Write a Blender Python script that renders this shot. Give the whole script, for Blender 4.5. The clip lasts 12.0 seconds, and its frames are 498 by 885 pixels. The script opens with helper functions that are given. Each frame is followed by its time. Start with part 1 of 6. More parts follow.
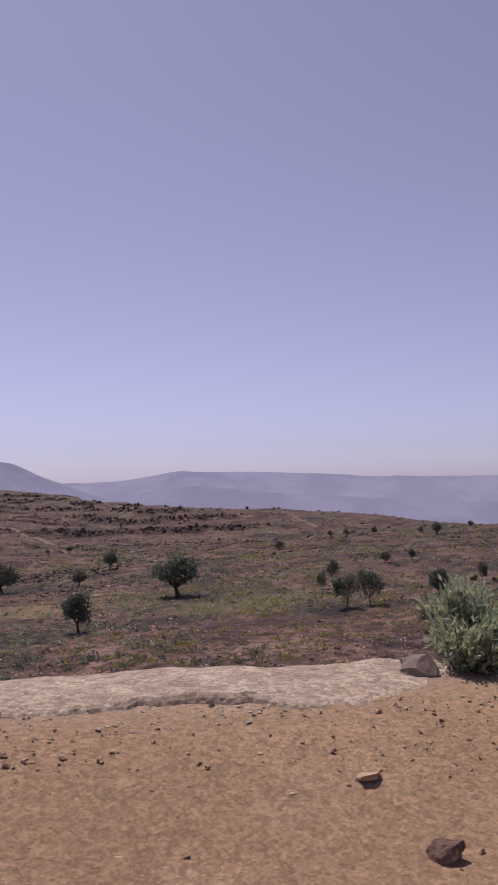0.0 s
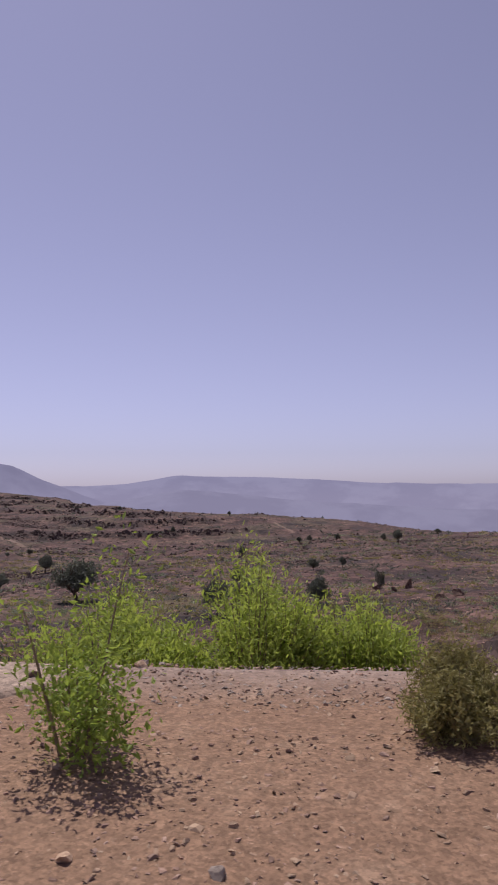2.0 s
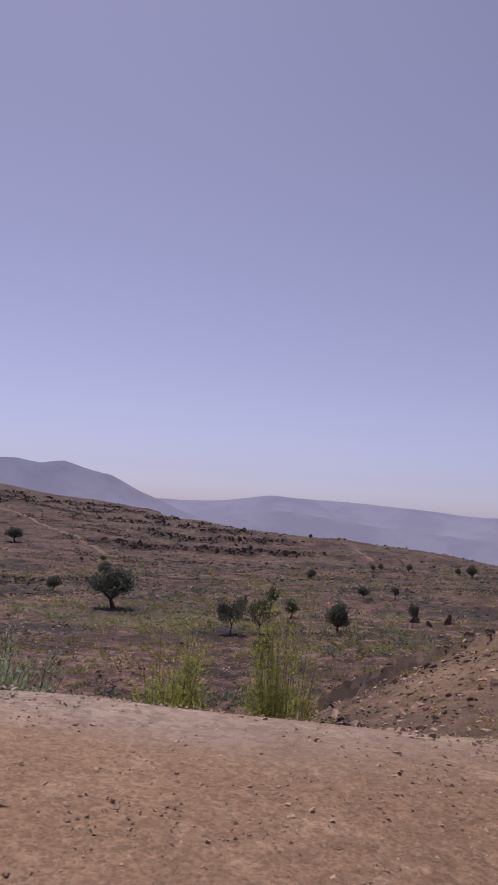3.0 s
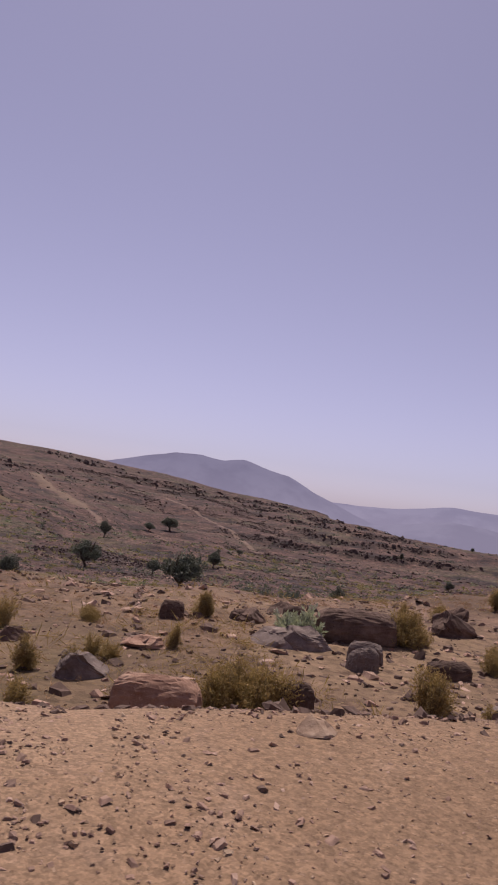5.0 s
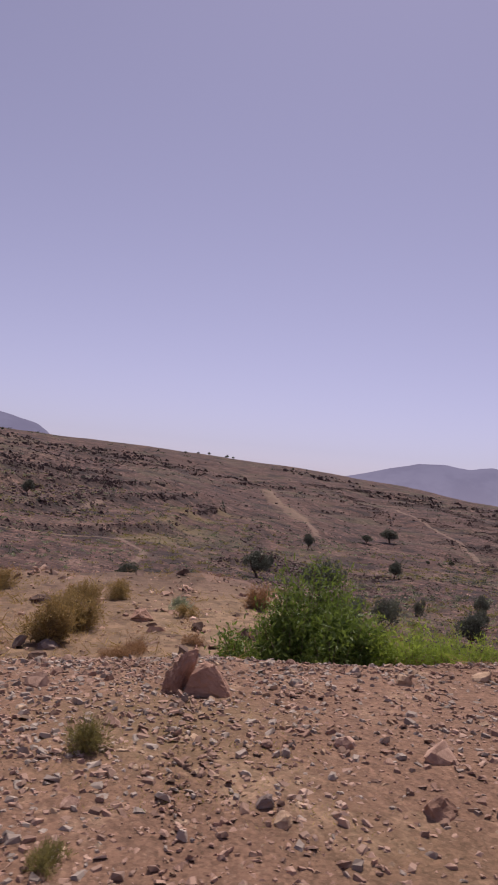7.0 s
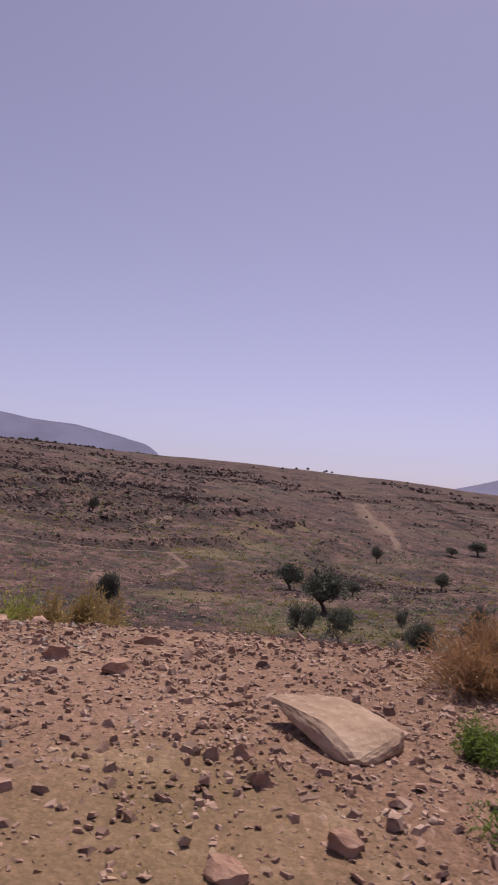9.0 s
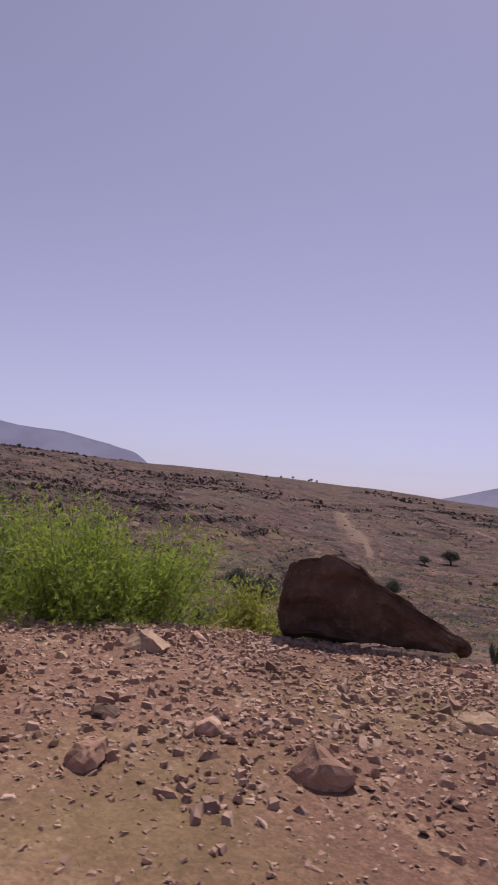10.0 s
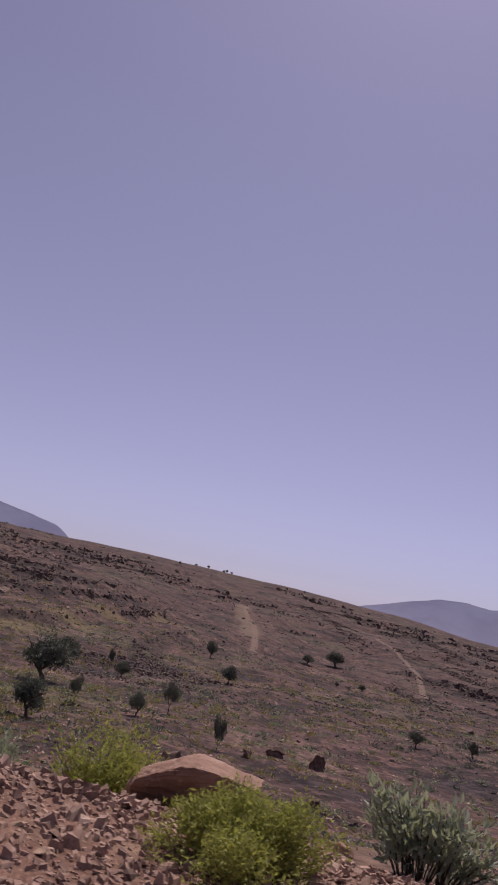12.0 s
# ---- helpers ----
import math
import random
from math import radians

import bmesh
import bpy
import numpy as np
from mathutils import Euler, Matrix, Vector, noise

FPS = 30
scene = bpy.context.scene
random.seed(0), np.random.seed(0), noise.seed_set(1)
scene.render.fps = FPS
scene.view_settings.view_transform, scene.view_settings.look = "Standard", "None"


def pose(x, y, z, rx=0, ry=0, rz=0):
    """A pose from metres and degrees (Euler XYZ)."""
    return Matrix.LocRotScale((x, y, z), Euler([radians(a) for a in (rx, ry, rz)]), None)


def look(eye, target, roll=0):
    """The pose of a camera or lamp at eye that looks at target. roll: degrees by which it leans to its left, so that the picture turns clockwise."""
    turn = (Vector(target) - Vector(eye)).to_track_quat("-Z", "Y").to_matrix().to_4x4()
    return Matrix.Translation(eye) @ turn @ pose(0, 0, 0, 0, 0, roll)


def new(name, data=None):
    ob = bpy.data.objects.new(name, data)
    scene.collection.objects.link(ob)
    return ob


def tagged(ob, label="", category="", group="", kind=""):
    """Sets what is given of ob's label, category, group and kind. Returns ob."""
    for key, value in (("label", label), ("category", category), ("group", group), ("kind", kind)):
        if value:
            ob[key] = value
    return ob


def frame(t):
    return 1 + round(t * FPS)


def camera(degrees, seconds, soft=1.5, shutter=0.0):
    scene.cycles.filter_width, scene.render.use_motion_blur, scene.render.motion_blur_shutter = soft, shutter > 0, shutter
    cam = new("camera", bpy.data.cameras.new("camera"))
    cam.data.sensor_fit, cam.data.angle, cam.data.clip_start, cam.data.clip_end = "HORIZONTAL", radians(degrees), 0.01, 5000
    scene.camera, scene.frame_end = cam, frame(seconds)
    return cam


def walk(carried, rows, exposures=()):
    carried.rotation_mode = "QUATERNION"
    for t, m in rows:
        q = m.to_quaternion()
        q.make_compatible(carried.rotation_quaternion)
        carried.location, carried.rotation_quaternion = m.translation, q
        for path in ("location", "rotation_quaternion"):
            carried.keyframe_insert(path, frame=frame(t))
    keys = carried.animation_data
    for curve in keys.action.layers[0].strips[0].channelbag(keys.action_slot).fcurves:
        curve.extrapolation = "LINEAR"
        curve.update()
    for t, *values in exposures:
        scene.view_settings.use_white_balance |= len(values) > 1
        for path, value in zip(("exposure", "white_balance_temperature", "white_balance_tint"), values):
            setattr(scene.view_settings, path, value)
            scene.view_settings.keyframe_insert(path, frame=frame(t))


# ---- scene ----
cam = camera(37.4, 12.0, soft=1.9, shutter=0.022)
PATH = [
    (0, look((-0.000, -0.000, 1.350), (0.000, 9.984, 1.923), -1.15)),
    (0.5, look((3.380, 0.549, 1.304), (2.905, 10.528, 1.741), -0.80)),
    (1, look((6.677, 1.046, 1.251), (6.066, 11.018, 1.693), -0.89)),
    (1.5, look((10.105, 1.539, 1.188), (10.045, 11.522, 1.757), -1.35)),
    (2, look((13.610, 2.051, 1.100), (13.570, 12.030, 1.743), -0.41)),
    (2.5, look((17.182, 2.622, 0.987), (16.535, 12.585, 1.549), 1.45)),
    (2.7, look((18.630, 2.882, 0.934), (17.532, 12.797, 1.631), 2.15)),
    (4.3, look((30.160, 6.045, 0.631), (28.338, 15.816, 1.731), 6.57)),
    (4.5, look((31.543, 6.635, 0.651), (29.311, 16.338, 1.582), 8.43)),
    (5, look((34.923, 8.320, 0.777), (31.192, 17.570, 1.498), 7.63)),
    (5.5, look((38.242, 10.303, 0.980), (34.010, 19.324, 1.816), 6.38)),
    (6, look((41.484, 12.530, 1.173), (36.771, 21.314, 1.960), 5.91)),
    (6.5, look((44.595, 14.985, 1.328), (38.784, 23.098, 1.984), 5.41)),
    (7, look((47.519, 17.686, 1.495), (40.983, 25.234, 2.033), 5.44)),
    (7.2, look((48.638, 18.802, 1.552), (42.012, 26.280, 1.966), 5.06)),
    (8.8, look((56.527, 27.936, 1.780), (49.002, 34.499, 2.335), 4.59)),
    (9, look((57.497, 29.126, 1.778), (49.922, 35.623, 2.414), 4.13)),
    (9.5, look((59.976, 32.120, 1.733), (52.428, 38.646, 2.389), 3.41)),
    (10, look((62.538, 35.130, 1.630), (55.049, 41.713, 2.393), 4.52)),
    (10.5, look((65.197, 38.109, 1.467), (57.971, 44.932, 2.570), 7.27)),
    (11, look((67.937, 40.978, 1.226), (60.949, 47.975, 2.718), 8.82)),
    (11.5, look((70.700, 43.778, 0.927), (63.787, 50.766, 2.766), 9.50)),
    (12, look((73.471, 46.591, 0.625), (66.606, 53.560, 2.699), 10.54)),
]
# stops, kelvin and tint along the way
LOOKS = [(0.0, -0.03, 6260, 15), (1.0, -0.03, 6190, 15), (2.5, -0.09, 6180, 14), (4.5, -0.14, 6220, 15), (5.0, -0.08, 6620, 17), (5.5, -0.20, 6500, 16),
         (6.0, -0.03, 6520, 17), (7.0, -0.03, 6560, 17), (9.0, 0.0, 6550, 18), (10.4, 0.0, 6380, 16), (11.2, -0.18, 6320, 18), (12.0, -0.28, 6330, 19)]
walk(cam, PATH, exposures=LOOKS)

# ---------------------------------------------------------------- sky and sun
SUN_EL, SUN_AZ = 64.0, 30.0          # height and bearing to the left of north, degrees
world = bpy.data.worlds.new("world")
scene.world = world
world.use_nodes = True
wn, wl = world.node_tree.nodes, world.node_tree.links
sky = wn.new("ShaderNodeTexSky")
sky.sky_type = "NISHITA"
sky.sun_disc = False
sky.sun_elevation = radians(SUN_EL)
sky.sun_rotation = radians(-SUN_AZ)
sky.altitude, sky.air_density, sky.dust_density, sky.ozone_density = 1200, 1.0, 1.55, 2.0
# dusty air: less saturated, towards lavender
dust = wn.new("ShaderNodeHueSaturation")
dust.inputs["Saturation"].default_value = 0.48
wl.new(sky.outputs["Color"], dust.inputs["Color"])
veil = wn.new("ShaderNodeMix")
veil.data_type, veil.blend_type = "RGBA", "MULTIPLY"
veil.inputs[0].default_value = 1.0
veil.inputs[7].default_value = (0.955, 0.865, 1.10, 1)
wl.new(dust.outputs["Color"], veil.inputs[6])
wl.new(veil.outputs[2], wn["Background"].inputs["Color"])
wn["Background"].inputs["Strength"].default_value = 0.088
sun_data = bpy.data.lights.new("sun", "SUN")
sun_data.energy, sun_data.angle, sun_data.color = 4.5, radians(0.6), (1.0, 0.92, 0.82)
sun = new("sun", sun_data)
az, el = radians(SUN_AZ), radians(SUN_EL)
sun.matrix_basis = look((-math.sin(az) * math.cos(el) * 50, math.cos(az) * math.cos(el) * 50, math.sin(el) * 50), (0, 0, 0))

# ---------------------------------------------------------------- materials
def shader(name, rough=0.9):
    m = bpy.data.materials.new(name)
    m.use_nodes = True
    n, l = m.node_tree.nodes, m.node_tree.links
    b = n["Principled BSDF"]
    b.inputs["Roughness"].default_value = rough
    b.inputs["Specular IOR Level"].default_value = 0.25
    return m, n, l, b


def texture(n, l, scale, detail=6.0, rough=0.6, vec=None, kind="ShaderNodeTexNoise"):
    t = n.new(kind)
    t.inputs["Scale"].default_value = scale
    if kind == "ShaderNodeTexNoise":
        t.inputs["Detail"].default_value = detail
        t.inputs["Roughness"].default_value = rough
    if vec is not None:
        l.new(vec, t.inputs["Vector"])
    return t


def ramp(n, l, fac, stops):
    r = n.new("ShaderNodeValToRGB")
    e = r.color_ramp.elements
    while len(e) < len(stops):
        e.new(0.5)
    for k, (p, c) in enumerate(stops):
        e[k].position, e[k].color = p, (*c, 1)
    l.new(fac, r.inputs["Fac"])
    return r.outputs["Color"]


def blend(n, l, fac, a, b, how="MIX"):
    x = n.new("ShaderNodeMix")
    x.data_type, x.blend_type = "RGBA", how
    for sock, v in ((x.inputs[0], fac), (x.inputs[6], a), (x.inputs[7], b)):
        if isinstance(v, (int, float)):
            sock.default_value = v
        elif isinstance(v, tuple):
            sock.default_value = (*v, 1)
        else:
            l.new(v, sock)
    return x.outputs[2]


def mask(n, l, value, lo, hi):
    r = n.new("ShaderNodeMapRange")
    r.inputs["From Min"].default_value, r.inputs["From Max"].default_value = lo, hi
    r.interpolation_type = "SMOOTHSTEP"
    l.new(value, r.inputs["Value"])
    return r.outputs["Result"]


def relief(n, l, b, height_out, strength, distance):
    k = n.new("ShaderNodeBump")
    k.inputs["Strength"].default_value, k.inputs["Distance"].default_value = strength, distance
    l.new(height_out, k.inputs["Height"])
    l.new(k.outputs["Normal"], b.inputs["Normal"])
    return k


def spot_position(n):
    return n.new("ShaderNodeNewGeometry").outputs["Position"]


def chips(n, l, col, p, scale, lo, hi, jitter=1.0):
    """Broken stone: every chip a little lighter or darker than its neighbour."""
    t = texture(n, l, scale, 2, 0.5, p, "ShaderNodeTexVoronoi")
    t.inputs["Randomness"].default_value = jitter
    s = n.new("ShaderNodeSeparateColor")
    l.new(t.outputs["Color"], s.inputs[0])
    r = n.new("ShaderNodeMapRange")
    r.inputs["To Min"].default_value, r.inputs["To Max"].default_value = lo, hi
    l.new(s.outputs["Red"], r.inputs["Value"])
    c = n.new("ShaderNodeCombineColor")
    for k in ("Red", "Green", "Blue"):
        l.new(r.outputs["Result"], c.inputs[k])
    return blend(n, l, 1.0, col, c.outputs["Color"], "MULTIPLY"), t


# worn lanes on the far slope: places on the ground and half widths
LANES = [
    ([(-265, 577), (-222, 532), (-181, 484), (-123, 400), (-84, 336)], 1.6),
    ([(-355, 514), (-300, 455), (-239, 398), (-190, 345), (-150, 300)], 1.8),
    ([(-130, 148), (-160, 181)], 1.5),
    ([(-95, 92), (-94, 105), (-90, 133), (-98, 157)], 0.7),
    ([(-90, 133), (-71, 124), (-54, 106)], 0.7),
    ([(27, 465), (36, 404)], 0.9),
    ([(7, 137), (14, 139)], 0.9)]


# a broad bare scar beside the western lane
SCARS = [([(-350, 505), (-297, 448), (-236, 392), (-190, 340)], 9.0)]


def lane_distance(n, l, p, lanes):
    """How far a spot lies from the nearest lane, in half widths of that lane."""
    flat = n.new("ShaderNodeVectorMath")
    flat.operation = "MULTIPLY"
    l.new(p, flat.inputs[0])
    flat.inputs[1].default_value = (1, 1, 0)
    best = None

    def vec(op, a, b):
        k = n.new("ShaderNodeVectorMath")
        k.operation = op
        for sock, v in zip(k.inputs, (a, b)):
            if isinstance(v, tuple):
                sock.default_value = v
            elif v is not None:
                l.new(v, sock)
        return k

    def num(op, a, b, clamp=False):
        k = n.new("ShaderNodeMath")
        k.operation, k.use_clamp = op, clamp
        for sock, v in zip(k.inputs, (a, b)):
            if isinstance(v, (int, float)):
                sock.default_value = v
            else:
                l.new(v, sock)
        return k.outputs[0]
    for pts, width in lanes:
        for (ax, ay), (bx, by) in zip(pts, pts[1:]):
            dx, dy = bx - ax, by - ay
            pa = vec("SUBTRACT", flat.outputs[0], (ax, ay, 0.0)).outputs["Vector"]
            w = num("DIVIDE", vec("DOT_PRODUCT", pa, (dx, dy, 0.0)).outputs["Value"], dx * dx + dy * dy, True)
            foot = n.new("ShaderNodeVectorMath")
            foot.operation = "SCALE"
            foot.inputs[0].default_value = (dx, dy, 0.0)
            l.new(w, foot.inputs["Scale"])
            d = num("DIVIDE", vec("LENGTH", vec("SUBTRACT", pa, foot.outputs["Vector"]).outputs["Vector"], None).outputs["Value"], width)
            best = d if best is None else num("MINIMUM", best, d)
    return best


def ground_material():
    m, n, l, b = shader("dry_stony_earth", 0.95)
    p = spot_position(n)

    def attr(name):
        a = n.new("ShaderNodeAttribute")
        a.attribute_name = name
        return a.outputs["Fac"]
    big = texture(n, l, 0.018, 7, 0.62, p)
    mid = texture(n, l, 0.22, 7, 0.65, p)
    fine = texture(n, l, 2.6, 8, 0.7, p)
    grit = texture(n, l, 26.0, 6, 0.75, p)
    speck = texture(n, l, 0.75, 3, 0.5, p, "ShaderNodeTexVoronoi")
    # hill and valley: brown scree, violet stone, thin dry grass
    hill = ramp(n, l, mid.outputs["Fac"], [(0.30, (0.050, 0.028, 0.026)), (0.48, (0.090, 0.052, 0.045)), (0.62, (0.124, 0.075, 0.063)), (0.78, (0.165, 0.105, 0.086))])
    hill = blend(n, l, mask(n, l, big.outputs["Fac"], 0.49, 0.63), hill, (0.092, 0.080, 0.050), "MIX")
    hill = blend(n, l, mask(n, l, fine.outputs["Fac"], 0.50, 0.72), hill, (0.165, 0.112, 0.090))
    hill = blend(n, l, mask(n, l, fine.outputs["Fac"], 0.46, 0.32), hill, (0.042, 0.031, 0.025))
    # steep faces show bare dark rock
    geo = n.new("ShaderNodeNewGeometry")
    sep = n.new("ShaderNodeSeparateXYZ")
    l.new(geo.outputs["True Normal"], sep.inputs[0])
    hill = blend(n, l, mask(n, l, sep.outputs["Z"], 0.93, 0.70), hill, (0.085, 0.062, 0.056))
    # bench: sandy, pinkish
    sand = ramp(n, l, mid.outputs["Fac"], [(0.30, (0.165, 0.114, 0.074)), (0.52, (0.245, 0.176, 0.113)), (0.72, (0.325, 0.246, 0.152))])
    sand = blend(n, l, mask(n, l, fine.outputs["Fac"], 0.52, 0.70), sand, (0.29, 0.21, 0.13))
    sand = blend(n, l, mask(n, l, fine.outputs["Fac"], 0.47, 0.34), sand, (0.120, 0.078, 0.052))
    # dark bedding that crops out along the steps of the slope
    edge = n.new("ShaderNodeMath")
    edge.operation = "MULTIPLY_ADD"
    l.new(mid.outputs["Fac"], edge.inputs[0])
    edge.inputs[1].default_value = 1.1
    l.new(attr("ledge"), edge.inputs[2])
    hill = blend(n, l, mask(n, l, edge.outputs[0], 0.82, 1.25), hill, (0.052, 0.034, 0.030))
    patch = texture(n, l, 0.06, 5, 0.6, p)
    hill = blend(n, l, mask(n, l, patch.outputs["Fac"], 0.50, 0.66), hill, (0.140, 0.095, 0.077))
    hill = blend(n, l, mask(n, l, patch.outputs["Fac"], 0.50, 0.36), hill, (0.042, 0.030, 0.030))
    hill, _ = chips(n, l, hill, p, 1.5, 0.48, 1.52)
    hill, _ = chips(n, l, hill, p, 0.45, 0.55, 1.40)
    hill, _ = chips(n, l, hill, p, 4.2, 0.70, 1.32)
    sand, _ = chips(n, l, sand, p, 9.0, 0.70, 1.30)
    col = blend(n, l, attr("sandy"), hill, sand)
    # verge: tan earth that turns reddish along the rubble
    tan = ramp(n, l, mid.outputs["Fac"], [(0.30, (0.228, 0.156, 0.098)), (0.50, (0.298, 0.206, 0.131)), (0.70, (0.36, 0.262, 0.174))])
    red = ramp(n, l, mid.outputs["Fac"], [(0.30, (0.146, 0.084, 0.062)), (0.52, (0.212, 0.126, 0.092)), (0.72, (0.280, 0.178, 0.130))])
    verge = blend(n, l, attr("reddish"), tan, red)
    verge = blend(n, l, mask(n, l, grit.outputs["Fac"], 0.57, 0.78), verge, (0.43, 0.32, 0.235))
    verge = blend(n, l, mask(n, l, grit.outputs["Fac"], 0.42, 0.25), verge, (0.255, 0.172, 0.120))
    verge = blend(n, l, mask(n, l, fine.outputs["Fac"], 0.52, 0.68), verge, (0.33, 0.235, 0.160))
    verge, _ = chips(n, l, verge, p, 34.0, 0.84, 1.15)
    verge, _ = chips(n, l, verge, p, 80.0, 0.76, 1.25)
    col = blend(n, l, attr("verge"), col, verge)
    # pale gravel, worn lanes, sparse yellow-green grass
    wob = n.new("ShaderNodeMath")
    wob.operation = "MULTIPLY_ADD"
    l.new(mid.outputs["Fac"], wob.inputs[0])
    wob.inputs[1].default_value = 1.6
    l.new(lane_distance(n, l, p, LANES), wob.inputs[2])
    worn = n.new("ShaderNodeMath")
    worn.operation = "MULTIPLY"
    l.new(mask(n, l, wob.outputs[0], 2.0, 1.4), worn.inputs[0])
    worn.inputs[1].default_value = 0.62
    col = blend(n, l, worn.outputs[0], col, (0.27, 0.205, 0.16))
    scar = n.new("ShaderNodeMath")
    scar.operation = "MULTIPLY"
    l.new(mask(n, l, lane_distance(n, l, p, SCARS), 1.0, 0.3), scar.inputs[0])
    scar.inputs[1].default_value = 0.72
    col = blend(n, l, scar.outputs[0], col, (0.215, 0.160, 0.115))
    pale, _ = chips(n, l, ramp(n, l, fine.outputs["Fac"], [(0.3, (0.25, 0.200, 0.168)), (0.7, (0.385, 0.325, 0.28))]), p, 26.0, 0.72, 1.28)
    col = blend(n, l, attr("pale"), col, pale)
    col = blend(n, l, attr("grass"), col, ramp(n, l, fine.outputs["Fac"], [(0.3, (0.145, 0.128, 0.050)), (0.7, (0.29, 0.24, 0.115))]))
    col = blend(n, l, 1.0, col, (0.80, 0.728, 0.712), "MULTIPLY")
    l.new(col, b.inputs["Base Color"])
    clod = texture(n, l, 17.0, 2, 0.5, p, "ShaderNodeTexVoronoi")
    chip = texture(n, l, 48.0, 2, 0.5, p, "ShaderNodeTexVoronoi")
    h0 = n.new("ShaderNodeMath")
    h0.operation = "MULTIPLY_ADD"
    l.new(chip.outputs["Distance"], h0.inputs[0])
    h0.inputs[1].default_value = -0.35
    l.new(grit.outputs["Fac"], h0.inputs[2])
    h = n.new("ShaderNodeMath")
    h.operation = "MULTIPLY_ADD"
    l.new(clod.outputs["Distance"], h.inputs[0])
    h.inputs[1].default_value = -0.9
    l.new(h0.outputs[0], h.inputs[2])
    k = relief(n, l, b, h.outputs[0], 0.5, 0.014)
    k2 = n.new("ShaderNodeBump")
    k2.inputs["Strength"].default_value, k2.inputs["Distance"].default_value = 0.8, 1.1
    far = n.new("ShaderNodeMath")
    far.operation = "MULTIPLY"
    l.new(mid.outputs["Fac"], far.inputs[0])
    inv = n.new("ShaderNodeMath")
    inv.operation = "SUBTRACT"
    inv.inputs[0].default_value = 1.0
    l.new(attr("near"), inv.inputs[1])
    l.new(inv.outputs[0], far.inputs[1])
    l.new(far.outputs[0], k2.inputs["Height"])
    l.new(k2.outputs["Normal"], k.inputs["Normal"])
    return m


def rock_material(name, dark, mid_c, light, scale=3.0, patches=(), bump=0.7, spread=(0.62, 1.14)):
    m, n, l, b = shader(name, 0.9)
    tc = n.new("ShaderNodeTexCoord").outputs["Object"]
    info = n.new("ShaderNodeObjectInfo")
    geo = n.new("ShaderNodeNewGeometry")
    a = texture(n, l, scale, 8, 0.65, tc)
    c = texture(n, l, scale * 9, 6, 0.7, tc)
    col = ramp(n, l, a.outputs["Fac"], [(0.30, dark), (0.52, mid_c), (0.74, light)])
    col = blend(n, l, mask(n, l, c.outputs["Fac"], 0.55, 0.75), col, light)
    col = blend(n, l, mask(n, l, c.outputs["Fac"], 0.42, 0.28), col, dark)
    v = n.new("ShaderNodeHueSaturation")
    r = n.new("ShaderNodeMath")
    r.operation = "ADD"
    l.new(info.outputs["Random"], r.inputs[0])
    l.new(geo.outputs["Random Per Island"], r.inputs[1])
    mr = n.new("ShaderNodeMapRange")
    mr.inputs["From Max"].default_value = 2.0
    mr.inputs["To Min"].default_value, mr.inputs["To Max"].default_value = spread
    l.new(r.outputs[0], mr.inputs["Value"])
    l.new(mr.outputs["Result"], v.inputs["Value"])
    l.new(col, v.inputs["Color"])
    l.new(v.outputs["Color"], b.inputs["Base Color"])
    f = texture(n, l, scale * 26, 5, 0.8, tc)
    k = relief(n, l, b, a.outputs["Fac"], 0.8, 0.045 * bump)
    k2 = n.new("ShaderNodeBump")
    k2.inputs["Strength"].default_value, k2.inputs["Distance"].default_value = 0.6, 0.009 * bump
    l.new(c.outputs["Fac"], k2.inputs["Height"])
    k3 = n.new("ShaderNodeBump")
    k3.inputs["Strength"].default_value, k3.inputs["Distance"].default_value = 0.5, 0.003 * bump
    l.new(f.outputs["Fac"], k3.inputs["Height"])
    l.new(k3.outputs["Normal"], k2.inputs["Normal"])
    l.new(k2.outputs["Normal"], k.inputs["Normal"])
    # spalled faces where fresh paler stone shows
    for place, reach in patches:
        d = n.new("ShaderNodeVectorMath")
        d.operation = "DISTANCE"
        d.inputs[1].default_value = place
        l.new(tc, d.inputs[0])
        e = n.new("ShaderNodeMath")
        e.operation = "MULTIPLY_ADD"
        e.inputs[1].default_value = -0.55
        l.new(c.outputs["Fac"], e.inputs[0])
        l.new(d.outputs["Value"], e.inputs[2])
        fresh = blend(n, l, mask(n, l, e.outputs[0], reach - 0.26, reach - 0.32), v.outputs["Color"] if place == patches[0][0] else fresh, (0.50, 0.37, 0.285))
        l.new(fresh, b.inputs["Base Color"])
    return m


